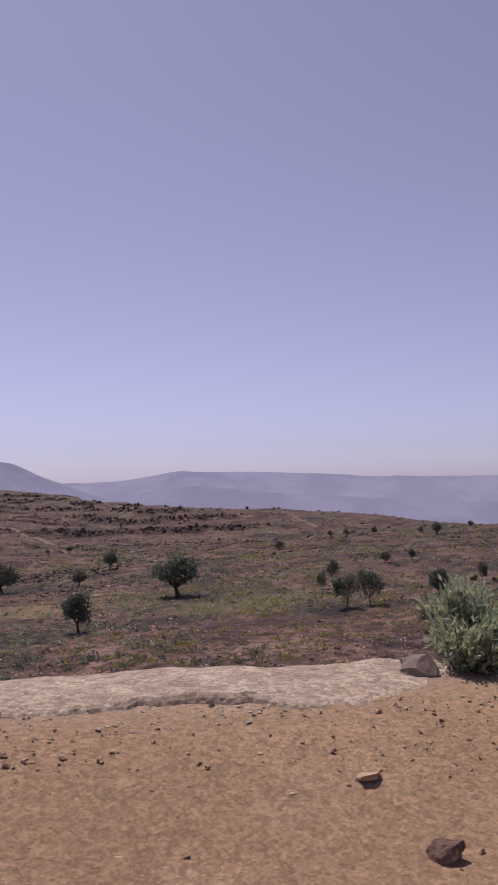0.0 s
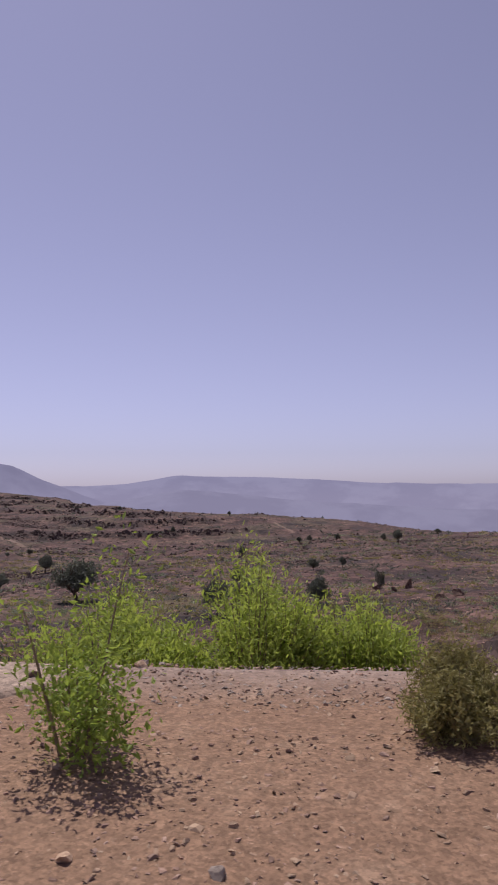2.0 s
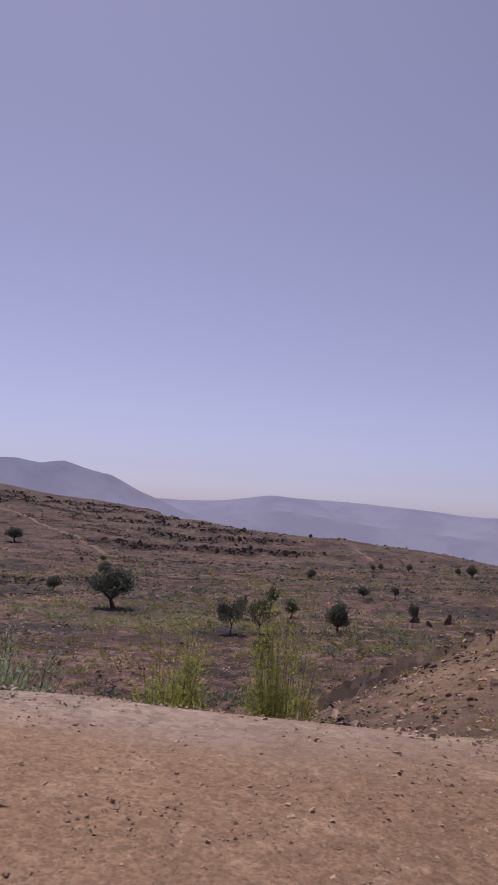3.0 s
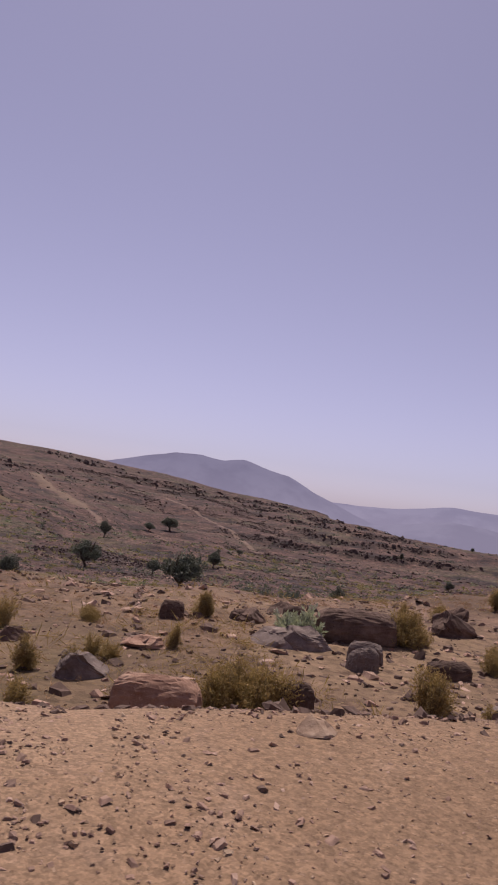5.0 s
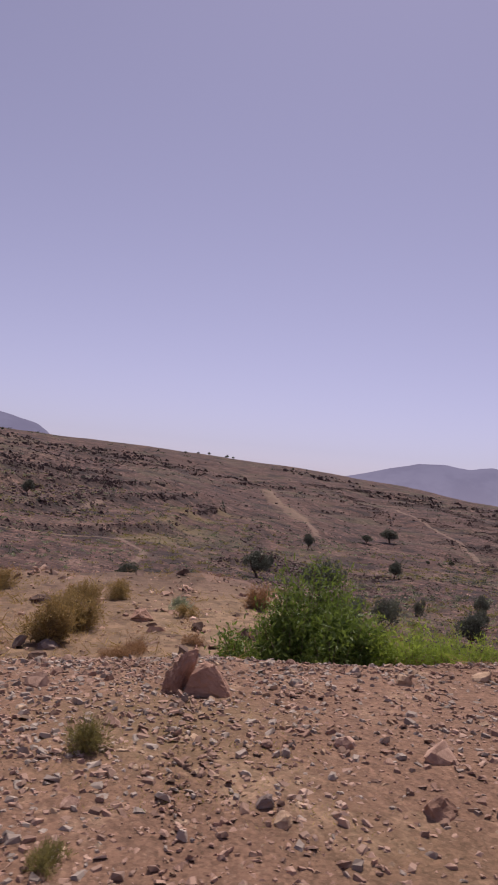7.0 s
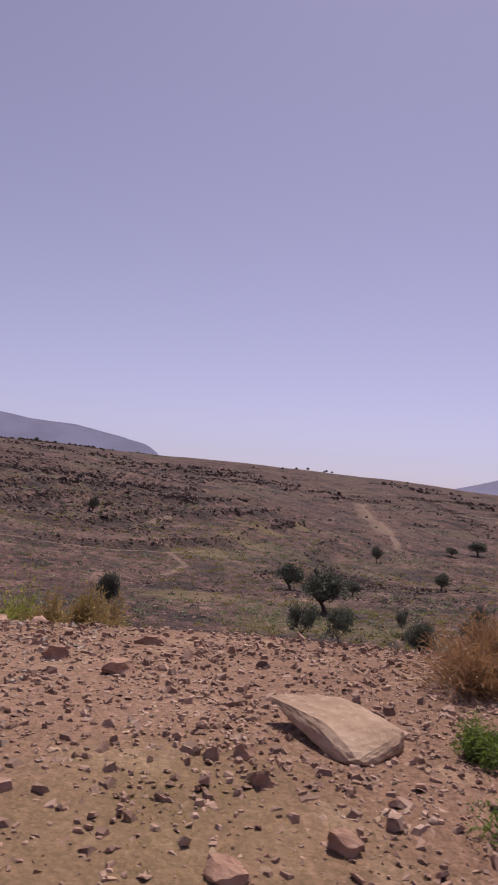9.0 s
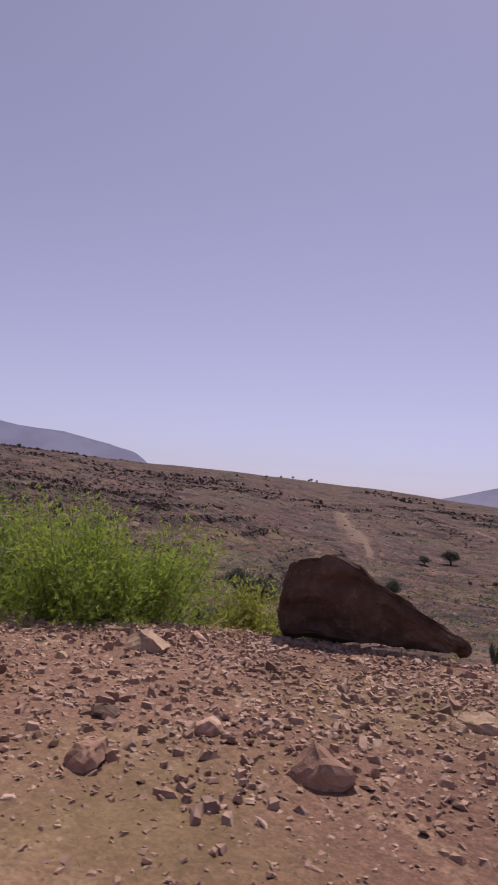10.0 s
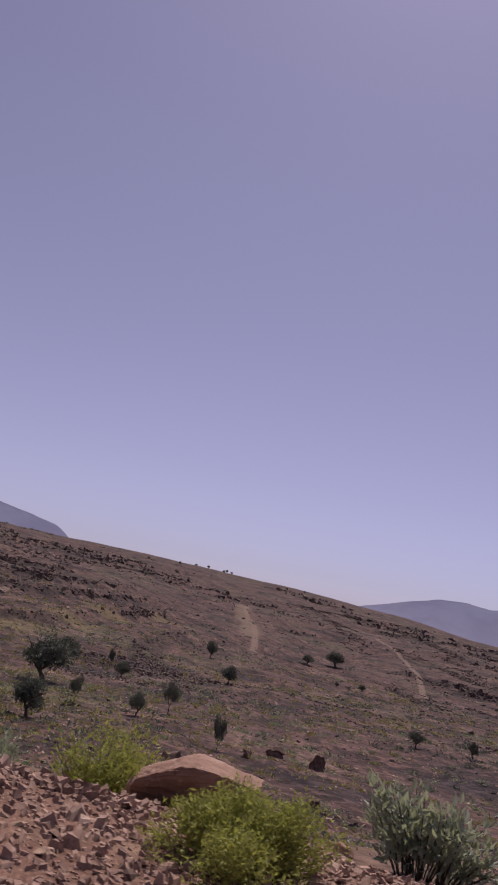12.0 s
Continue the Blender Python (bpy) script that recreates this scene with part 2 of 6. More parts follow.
def leaf_material(name, dark, light, through_col, rough=0.55, glow=0.35):
    m, n, l, b = shader(name, rough)
    geo = n.new("ShaderNodeNewGeometry")
    info = n.new("ShaderNodeObjectInfo")
    tc = n.new("ShaderNodeTexCoord").outputs["Object"]
    t = texture(n, l, 2.2, 3, 0.5, tc)
    mixv = n.new("ShaderNodeMath")
    mixv.operation = "MULTIPLY_ADD"
    l.new(geo.outputs["Random Per Island"], mixv.inputs[0])
    mixv.inputs[1].default_value = 0.65
    l.new(t.outputs["Fac"], mixv.inputs[2])
    col = ramp(n, l, mixv.outputs[0], [(0.35, dark), (0.95, light)])
    l.new(col, b.inputs["Base Color"])
    tr = n.new("ShaderNodeBsdfTranslucent")
    tr.inputs["Color"].default_value = (*through_col, 1)
    mx = n.new("ShaderNodeMixShader")
    mx.inputs[0].default_value = glow
    l.new(b.outputs[0], mx.inputs[1])
    l.new(tr.outputs[0], mx.inputs[2])
    l.new(mx.outputs[0], n["Material Output"].inputs["Surface"])
    return m


def bark_material(name, a, c):
    m, n, l, b = shader(name, 0.9)
    tc = n.new("ShaderNodeTexCoord").outputs["Object"]
    t = texture(n, l, 9.0, 6, 0.7, tc)
    l.new(ramp(n, l, t.outputs["Fac"], [(0.3, a), (0.7, c)]), b.inputs["Base Color"])
    relief(n, l, b, t.outputs["Fac"], 0.6, 0.02)
    return m


def haze_glow_material(name, low, high, top):
    """Far mountains seen through kilometres of dusty air: the haze is painted in as a glow, paler low down."""
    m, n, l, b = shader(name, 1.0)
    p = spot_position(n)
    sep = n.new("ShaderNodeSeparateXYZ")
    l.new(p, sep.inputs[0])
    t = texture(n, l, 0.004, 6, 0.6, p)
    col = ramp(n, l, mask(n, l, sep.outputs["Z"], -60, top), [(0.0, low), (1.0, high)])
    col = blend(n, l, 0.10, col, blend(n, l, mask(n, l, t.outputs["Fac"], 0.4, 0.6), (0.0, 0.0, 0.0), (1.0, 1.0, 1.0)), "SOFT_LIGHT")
    # haze as emission; only a little of the lit rock is left
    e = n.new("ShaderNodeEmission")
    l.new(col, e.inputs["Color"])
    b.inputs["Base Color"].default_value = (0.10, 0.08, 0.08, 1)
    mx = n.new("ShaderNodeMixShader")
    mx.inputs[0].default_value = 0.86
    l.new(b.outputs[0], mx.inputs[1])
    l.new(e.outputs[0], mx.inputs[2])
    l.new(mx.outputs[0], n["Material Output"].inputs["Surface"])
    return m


def gravel_material(name, stops, scale):
    m, n, l, b = shader(name, 0.95)
    p = spot_position(n)
    t = texture(n, l, 5.0, 7, 0.65, p)
    col = ramp(n, l, t.outputs["Fac"], stops)
    col, v = chips(n, l, col, p, scale, 0.60, 1.04)
    col, w = chips(n, l, col, p, scale * 2.7, 0.74, 1.28)
    l.new(col, b.inputs["Base Color"])
    k = relief(n, l, b, v.outputs["Distance"], 0.45, 0.014)
    k.invert = True
    return m


GROUND = ground_material()
ROCK_DARK = rock_material("violet_brown_rock", (0.064, 0.039, 0.031), (0.136, 0.085, 0.066), (0.26, 0.175, 0.134))
ROCK_GREAT = rock_material("weathered_violet_rock", (0.115, 0.080, 0.074), (0.19, 0.138, 0.125), (0.28, 0.21, 0.185), 2.2, (((-0.93, -0.2, 0.26), 0.27), ((-0.74, 0.15, 0.42), 0.27), ((0.72, 1.05, 0.56), 0.36)), 0.35)
ROCK_TAN = rock_material("tan_limestone", (0.25, 0.158, 0.108), (0.40, 0.276, 0.195), (0.54, 0.402, 0.305))
ROCK_RED = rock_material("reddish_sandstone", (0.21, 0.112, 0.079), (0.355, 0.212, 0.152), (0.50, 0.345, 0.262))
CHIP_RED = rock_material("reddish_stone_chips", (0.24, 0.140, 0.104), (0.39, 0.250, 0.188), (0.57, 0.41, 0.325), bump=0.12, spread=(0.50, 1.20))
CHIP_TAN = rock_material("tan_stone_chips", (0.25, 0.160, 0.105), (0.385, 0.265, 0.180), (0.52, 0.39, 0.275), bump=0.12, spread=(0.50, 1.20))
CHIP_DARK = rock_material("dark_stone_chips", (0.075, 0.047, 0.038), (0.150, 0.096, 0.076), (0.27, 0.185, 0.145), bump=0.12)
CHIP_LEDGE = rock_material("dark_bedrock_chips", (0.072, 0.049, 0.045), (0.130, 0.088, 0.078), (0.205, 0.143, 0.120), bump=0.12)
CHIP_GREY = rock_material("grey_stone_chips", (0.20, 0.156, 0.130), (0.32, 0.262, 0.222), (0.46, 0.39, 0.335), bump=0.12, spread=(0.50, 1.20))
CHIP_PALE = rock_material("pale_stone_chips", (0.26, 0.20, 0.165), (0.38, 0.31, 0.26), (0.50, 0.42, 0.355), bump=0.12, spread=(0.6, 1.2))
ROCK_GREY = rock_material("grey_stone", (0.120, 0.088, 0.078), (0.205, 0.155, 0.136), (0.33, 0.265, 0.23))
PALE = gravel_material("pale_cemented_gravel", [(0.3, (0.265, 0.190, 0.145)), (0.55, (0.365, 0.278, 0.215)), (0.75, (0.455, 0.36, 0.285))], 30.0)
LEAF_ARGAN = leaf_material("dark_olive_leaves", (0.062, 0.066, 0.056), (0.150, 0.158, 0.128), (0.12, 0.13, 0.09), 0.7, 0.30)
LEAF_GREY = leaf_material("grey_green_leaves", (0.130, 0.148, 0.100), (0.40, 0.425, 0.335), (0.42, 0.45, 0.25), 0.5, 0.35)
LEAF_SAGE = leaf_material("sage_leaves", (0.105, 0.120, 0.070), (0.33, 0.355, 0.235), (0.24, 0.28, 0.13), 0.5, 0.35)
LEAF_GREEN = leaf_material("fresh_green_leaves", (0.042, 0.075, 0.020), (0.150, 0.205, 0.055), (0.21, 0.29, 0.05), 0.5, 0.36)
LEAF_LIME = leaf_material("yellow_green_leaves", (0.150, 0.158, 0.038), (0.36, 0.365, 0.105), (0.40, 0.41, 0.085), 0.65, 0.40)
LEAF_BRIGHT = leaf_material("bright_green_leaves", (0.078, 0.122, 0.024), (0.25, 0.33, 0.072), (0.35, 0.44, 0.07), 0.6, 0.42)
LEAF_FRESH = leaf_material("pale_fresh_leaves", (0.125, 0.165, 0.034), (0.36, 0.43, 0.10), (0.46, 0.54, 0.09), 0.6, 0.45)
LEAF_YELLOW = leaf_material("yellow_olive_twigs", (0.165, 0.135, 0.033), (0.43, 0.355, 0.10), (0.36, 0.31, 0.06), 0.7, 0.35)
LEAF_OLIVE = leaf_material("olive_brown_twigs", (0.165, 0.118, 0.050), (0.43, 0.315, 0.140), (0.36, 0.25, 0.09), 0.8, 0.36)
LEAF_TUSS = leaf_material("olive_green_blades", (0.120, 0.108, 0.042), (0.32, 0.285, 0.115), (0.27, 0.24, 0.08), 0.7, 0.35)
LEAF_DRY = leaf_material("dry_brown_twigs", (0.19, 0.11, 0.058), (0.46, 0.29, 0.165), (0.36, 0.21, 0.10), 0.8, 0.3)
BARK = bark_material("grey_brown_bark", (0.05, 0.035, 0.027), (0.16, 0.115, 0.085))
TWIG = bark_material("pale_twig_bark", (0.12, 0.085, 0.055), (0.30, 0.23, 0.16))
# haze painted into the mountains: glowing lavender tints, paler at the foot
FAR_NEARER = haze_glow_material("mountain_haze_glow_near", (0.30, 0.28, 0.40), (0.225, 0.215, 0.33), 170)
FAR_FARTHER = haze_glow_material("mountain_haze_glow_far", (0.34, 0.315, 0.445), (0.30, 0.285, 0.42), 90)

# ---------------------------------------------------------------- landform
# Roadside knots: x, y of the drive line, height of the verge, width from the line to the verge's outer edge.
KNOTS = np.array([
    (-60.0, -10.0, 0.09, 4.4), (-0.0, -0.0, 0.24, 4.4), (6.7, 1.0, 0.23, 4.8), (13.6, 2.1, 0.05, 4.6), (17.2, 2.6, -0.06, 4.2),
    (24.5, 4.2, -0.38, 3.8), (30.2, 6.0, -0.51, 3.5), (34.9, 8.3, -0.36, 3.6), (38.2, 10.3, -0.22, 3.65), (41.5, 12.5, -0.13, 4.15),
    (44.6, 15.0, 0.21, 3.8), (47.5, 17.7, 0.45, 4.3), (52.7, 23.3, 0.67, 5.0), (57.5, 29.1, 0.76, 5.3), (60.0, 32.1, 0.73, 4.7),
    (62.5, 35.1, 0.73, 5.0), (65.2, 38.1, 0.55, 4.5), (67.9, 41.0, 0.31, 3.5), (70.7, 43.8, 0.01, 3.1), (73.5, 46.6, -0.30, 3.2),
    (106.7, 80.3, -2.50, 4.0)])
# Valley and hill: heights by bearing (degrees to the left of north, as seen from the bend) and distance.
BEARING = [-60, -15, -4, 4, 13, 20, 29, 38, 50, 65]
REACH = [50, 95, 140, 240, 330, 500, 620, 950, 1150]
HEIGHT = np.array([
    (-9.0, -12.0, -13.0, -14.0, -20, -30, -40, -60, -70),
    (-9.5, -12.2, -12.8, -14.0, -20, -30, -40, -60, -70),
    (-10.0, -12.6, -13.0, -14.5, -22, -20, -30, -60, -70),
    (-10.5, -12.8, -14.0, -19.0, -24, -15.5, -22, -50, -60),
    (-10.8, -12.9, -15.0, -21.0, -25, -11.6, -16, -14, -40),
    (-11.2, -13.3, -15.6, -20.0, -25, -17, -11, -1, -8),
    (-11.5, -13.9, -16.2, -19.5, -23, -20, -11, 12, 19),
    (-11.5, -14.1, -16.4, -16.6, -16, -10, -3, 24, 33),
    (-11.5, -13.8, -14.6, -9.0, -3, 6, 13, 34, 43),
    (-11.5, -13.0, -11.0, -3.0, 5, 17, 27, 44, 50)], dtype=float)
BEND = (35.0, 20.0)


def smooth(a, b, v):
    w = np.clip((v - a) / (b - a), 0, 1)
    return w * w * (3 - 2 * w)


def lattice(ix, iy, seed):
    h = (ix.astype(np.int64) * 374761393 + iy.astype(np.int64) * 668265263 + seed * 144665) & 0x7FFFFFFF
    h = ((h ^ (h >> 13)) * 1274126177) & 0x7FFFFFFF
    return ((h ^ (h >> 16)) & 0xFFFF) / 32767.5 - 1.0


def value_noise(x, y, seed):
    fx, fy = np.floor(x), np.floor(y)
    ix, iy = fx.astype(np.int64), fy.astype(np.int64)
    u, v = x - fx, y - fy
    u, v = u * u * (3 - 2 * u), v * v * (3 - 2 * v)
    a, b = lattice(ix, iy, seed), lattice(ix + 1, iy, seed)
    c, d = lattice(ix, iy + 1, seed), lattice(ix + 1, iy + 1, seed)
    return (a * (1 - u) + b * u) * (1 - v) + (c * (1 - u) + d * u) * v


def fbm(x, y, size, octaves, seed):
    out, amp, total = 0.0, 1.0, 0.0
    for k in range(octaves):
        c, s = math.cos(0.7 * k + seed), math.sin(0.7 * k + seed)
        out = out + amp * value_noise((x * c - y * s) / size, (x * s + y * c) / size, seed * 17 + k)
        total += amp
        size, amp = size * 0.5, amp * 0.5
    return out / total


def along(x, y):
    """How far along the drive line (as a knot number) and how far to its left."""
    best, near, side = None, None, None
    for k in range(len(KNOTS) - 1):
        ax, ay = KNOTS[k, :2]
        dx, dy = KNOTS[k + 1, :2] - KNOTS[k, :2]
        w = np.clip(((x - ax) * dx + (y - ay) * dy) / (dx * dx + dy * dy), 0, 1)
        ox, oy = x - ax - w * dx, y - ay - w * dy
        d = np.hypot(ox, oy)
        s = np.where(dx * oy - dy * ox >= 0, d, -d)
        if best is None:
            best, near, side = d, k + w, s
        else:
            m = d < best
            best, near, side = np.where(m, d, best), np.where(m, k + w, near), np.where(m, s, side)
    return near, side


def far_height(x, y, risers=False):
    dx, dy = x - BEND[0], y - BEND[1]
    r = np.hypot(dx, dy)
    az = np.degrees(np.arctan2(-dx, dy))
    a = np.clip(np.interp(az, BEARING, np.arange(len(BEARING))), 0, len(BEARING) - 1.001)
    j = np.interp(r, REACH, np.arange(len(REACH)))
    ia, fa = np.floor(a).astype(int), a - np.floor(a)
    j = np.clip(j, 0, len(REACH) - 1.001)
    ij, fj = np.floor(j).astype(int), j - np.floor(j)
    fa = 0.5 * fa + 0.5 * fa * fa * (3 - 2 * fa)
    fj = 0.5 * fj + 0.5 * fj * fj * (3 - 2 * fj)
    h = (HEIGHT[ia, ij] * (1 - fa) + HEIGHT[ia + 1, ij] * fa) * (1 - fj) + (HEIGHT[ia, ij + 1] * (1 - fa) + HEIGHT[ia + 1, ij + 1] * fa) * fj
    h = h - smooth(1200, 2000, r) * (h + 270)
    # a flat-topped shoulder that ends in a short cliff
    h = h + 7.0 * (smooth(14.9, 15.5, az) - 1) * smooth(9, 13, az) * (1 - smooth(20, 24, az)) * smooth(850, 890, r) * (1 - smooth(1010, 1080, r))
    # rock ledges that follow the slope
    band = (h + 2.2 * fbm(x, y, 90.0, 3, 5)) / 4.2
    f = band - np.floor(band)
    step = smooth(0.80, 1.0, f) - f
    if risers:
        return (smooth(0.72, 0.84, f) * (1 - smooth(0.97, 1.0, f))) * smooth(95, 180, r) * (1 - smooth(900, 1100, r)) * smooth(-0.5, 0.3, fbm(x, y, 130.0, 2, 9))
    h = h + step * 3.4 * smooth(110, 230, r) * (1 - smooth(900, 1100, r)) * smooth(-0.45, 0.2, fbm(x, y, 130.0, 2, 9))
    return h


def height(x, y):
    x, y = np.asarray(x, float), np.asarray(y, float)
    k, s = along(x, y)
    n = np.arange(len(KNOTS))
    zv, se = np.interp(k, n, KNOTS[:, 2]), np.interp(k, n, KNOTS[:, 3])
    se = se + 0.35 * fbm(x, y, 2.5, 2, 3)
    px = np.interp(k, n, KNOTS[:, 0])
    bench = smooth(17, 31, px) * (1 - smooth(48, 56, px))
    gentle = smooth(64, 70, px)
    o = np.maximum(s - se, 0)
    steep = np.maximum(zv - (0.47 - 0.25 * gentle) * o, -13.0) - 0.10 * smooth(0, 1.0, o)
    shelf = zv - 1.08 * smooth(0, 2.4, o) + 0.022 * np.minimum(o, 9) - 0.24 * np.maximum(o - 11, 0)
    z = steep * (1 - bench) + np.maximum(shelf, -13) * bench
    w = smooth(7, 48, s) * (1 - bench) + smooth(15, 60, s) * bench
    z = z * (1 - w) + far_height(x, y) * w
    # the track, a hand lower than the verge, and the ground behind it
    z = np.where(s < 3.2, z - 0.14 * (1 - smooth(1.4, 3.2, s)) * smooth(-6, -4, s), z)
    z = z + np.where(s < -4, 0.05 * (-s - 4), 0)
    # verge dip at the start
    start = np.exp(-((px - 0.5) / 3.0) ** 2)
    z = z - 0.22 * start * (1 - smooth(2.6, 3.6, s)) * (s > 0)
    dip = np.exp(-((px - 42.85) / 0.55) ** 4) * smooth(2.45, 2.85, s) * (1 - smooth(4.5, 6.5, s))
    z = z - 0.26 * dip
    z = z + 0.15 * np.exp(-(((x - 41.45) / 0.42) ** 2 + ((y - 15.85) / 0.42) ** 2))
    rough = 0.035 + 0.16 * smooth(4.5, 25, s) + 0.8 * smooth(60, 300, s)
    z = z + rough * fbm(x, y, 1.3, 3, 1) * (1 - smooth(40, 160, s)) + rough * fbm(x, y, 7.0, 4, 2) * smooth(3, 20, s) + 1.6 * fbm(x, y, 45.0, 4, 4) * smooth(45, 260, s)
    return z


# ---------------------------------------------------------------- mesh helpers
def mesh_from(name, verts, faces, material, smooth_shade=False):
    """verts: (n, 3) array; faces: (m, 3) or (m, 4) array."""
    verts, faces = np.asarray(verts, np.float32), np.asarray(faces, np.int32)
    me = bpy.data.meshes.new(name)
    k = faces.shape[1]
    me.vertices.add(len(verts))
    me.vertices.foreach_set("co", verts.ravel())
    me.loops.add(faces.size)
    me.loops.foreach_set("vertex_index", faces.ravel())
    me.polygons.add(len(faces))
    me.polygons.foreach_set("loop_start", np.arange(0, faces.size, k, dtype=np.int32))
    me.polygons.foreach_set("use_smooth", np.full(len(faces), smooth_shade))
    me.update(calc_edges=True)
    me.validate()
    me.materials.append(material)
    return me


def part(name, me, parent, label=""):
    ob = new(name, me)
    ob.parent = parent
    return tagged(ob, label)


def ground_z(x, y):
    return float(height(np.array([x]), np.array([y]))[0])


# ---------------------------------------------------------------- ground, one sheet to the horizon
def spaced(lo, hi, core_lo, core_hi, fine, growth):
    core = list(np.arange(core_lo, core_hi + fine / 2, fine))
    out, v, d = [], core[-1], 0.0
    while v < hi:
        d = fine + growth * (v - core_hi)
        v += d
        out.append(v)
    low, v = [], core[0]
    while v > lo:
        v -= fine + growth * (core_lo - v)
        low.append(v)
    return np.array(low[::-1] + core + out)


def build_ground():
    gx = spaced(-4000, 3500, -9, 78, 0.38, 0.031)
    gy = spaced(-600, 4600, -6, 56, 0.38, 0.021)
    x, y = np.meshgrid(gx, gy)
    z = height(x, y)
    k, s = along(x, y)
    px = np.interp(k, np.arange(len(KNOTS)), KNOTS[:, 0])
    se = np.interp(k, np.arange(len(KNOTS)), KNOTS[:, 3])
    nx, ny = len(gx), len(gy)
    verts = np.stack([x, y, z], -1).reshape(-1, 3)
    i = (np.arange(ny - 1)[:, None] * nx + np.arange(nx - 1)[None, :]).ravel()
    me = mesh_from("ground", verts, np.stack([i, i + 1, i + nx + 1, i + nx], 1), GROUND, True)

    def store(name, value):
        a = me.attributes.new(name, "FLOAT", "POINT")
        a.data.foreach_set("value", np.clip(value, 0, 1).astype(np.float32).ravel())
    edge_noise = fbm(x, y, 2.0, 3, 21)
    verge = 1 - smooth(0.0, 1.2, s - se + 0.5 * edge_noise)
    store("verge", verge)
    store("near", 1 - smooth(15, 60, np.abs(s)))
    store("reddish", 0.32 * smooth(2.5, 6, px) * (1 - smooth(29, 34, px)) + 0.65 * smooth(41, 47, px) + 0.35 * smooth(58, 64, px))
    bench = smooth(20, 27, px) * (1 - smooth(50, 58, px)) * (1 - smooth(9, 24, s + 7 * fbm(x, y, 9.0, 3, 77))) + 0.55 * smooth(66, 72, px) * (1 - smooth(10, 35, s))
    store("sandy", bench * (0.42 + 0.38 * smooth(31, 39, px) + 0.6 * fbm(x, y, 6.0, 3, 31)))
    # pale gravel at the verge's lip, and the lanes worn into the far slope
    lip = smooth(-0.75, -0.3, s - se) * (1 - smooth(0.1, 0.4, s - se)) * (smooth(-9, -7, px) * (1 - smooth(20, 25, px)) * 0.8)
    pad = np.exp(-((px - 40.6) / 1.9) ** 6) * smooth(2.3, 2.8, s + 0.3 * edge_noise) * (1 - smooth(0.0, 0.5, s - se)) * 0.95
    store("pale", np.maximum(lip, pad))
    # the steps of the slope
    store("ledge", far_height(x, y, True) * smooth(40, 90, s))
    spots = np.zeros_like(x)
    for cx, cy, rx, a in GRASS:
        spots = np.maximum(spots, a * (1 - smooth(0.5, 1.0, np.hypot(x - cx, (y - cy)) / rx + 0.35 * edge_noise)))
    store("grass", spots)
    return tagged(new("ground", me), "dry stony earth of a roadside verge, valley and hillside", "ground", kind="structure")


# ---------------------------------------------------------------- far mountains
def mountain(name, label, dist, profile, material, seed, base=-330, deep=700):
    """A ridge by bearing and height angle (degrees), with slopes that fall towards the valley and away from it."""
    az = np.linspace(profile[0][0], profile[-1][0], 260)
    el = np.interp(az, [p[0] for p in profile], [p[1] for p in profile])
    kernel = np.exp(-np.linspace(-2, 2, 9) ** 2)
    el = np.convolve(np.pad(el, 4, mode="edge"), kernel / kernel.sum(), mode="valid")
    el = el + 0.07 * fbm(az * 1.0, az * 0, 1.6, 4, seed + 5)
    rows = []
    fall = np.linspace(-1, 1, 25)
    for f in fall:
        d = dist + f * deep
        x, y = BEND[0] - np.sin(np.radians(az)) * d, BEND[1] + np.cos(np.radians(az)) * d
        crest = np.tan(np.radians(el)) * dist + 1.3
        spur = fbm(x, y, 420.0, 4, seed) * 0.5
        a = np.clip(abs(f) * (1 + 0.5 * spur), 0, 1)
        z = base + (crest - base) * (1 - a ** 1.2) + 26 * fbm(x, y, 160.0, 4, seed + 1) * smooth(0.0, 0.4, a)
        rows.append(np.stack([x, y, z], 1))
    n = len(az)
    v = np.concatenate(rows)
    i = (np.arange(len(fall) - 1)[:, None] * n + np.arange(n - 1)[None, :]).ravel()
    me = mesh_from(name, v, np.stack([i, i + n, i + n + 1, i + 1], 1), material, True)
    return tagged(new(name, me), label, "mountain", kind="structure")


# ---------------------------------------------------------------- rocks
def ico(level):
    bm = bmesh.new()
    bmesh.ops.create_icosphere(bm, subdivisions=level, radius=1.0)
    v = np.array([p.co[:] for p in bm.verts])
    f = np.array([[q.index for q in p.verts] for p in bm.faces])
    bm.free()
    return v, f


ICO = {k: ico(k) for k in (1, 2, 3, 4, 5)}


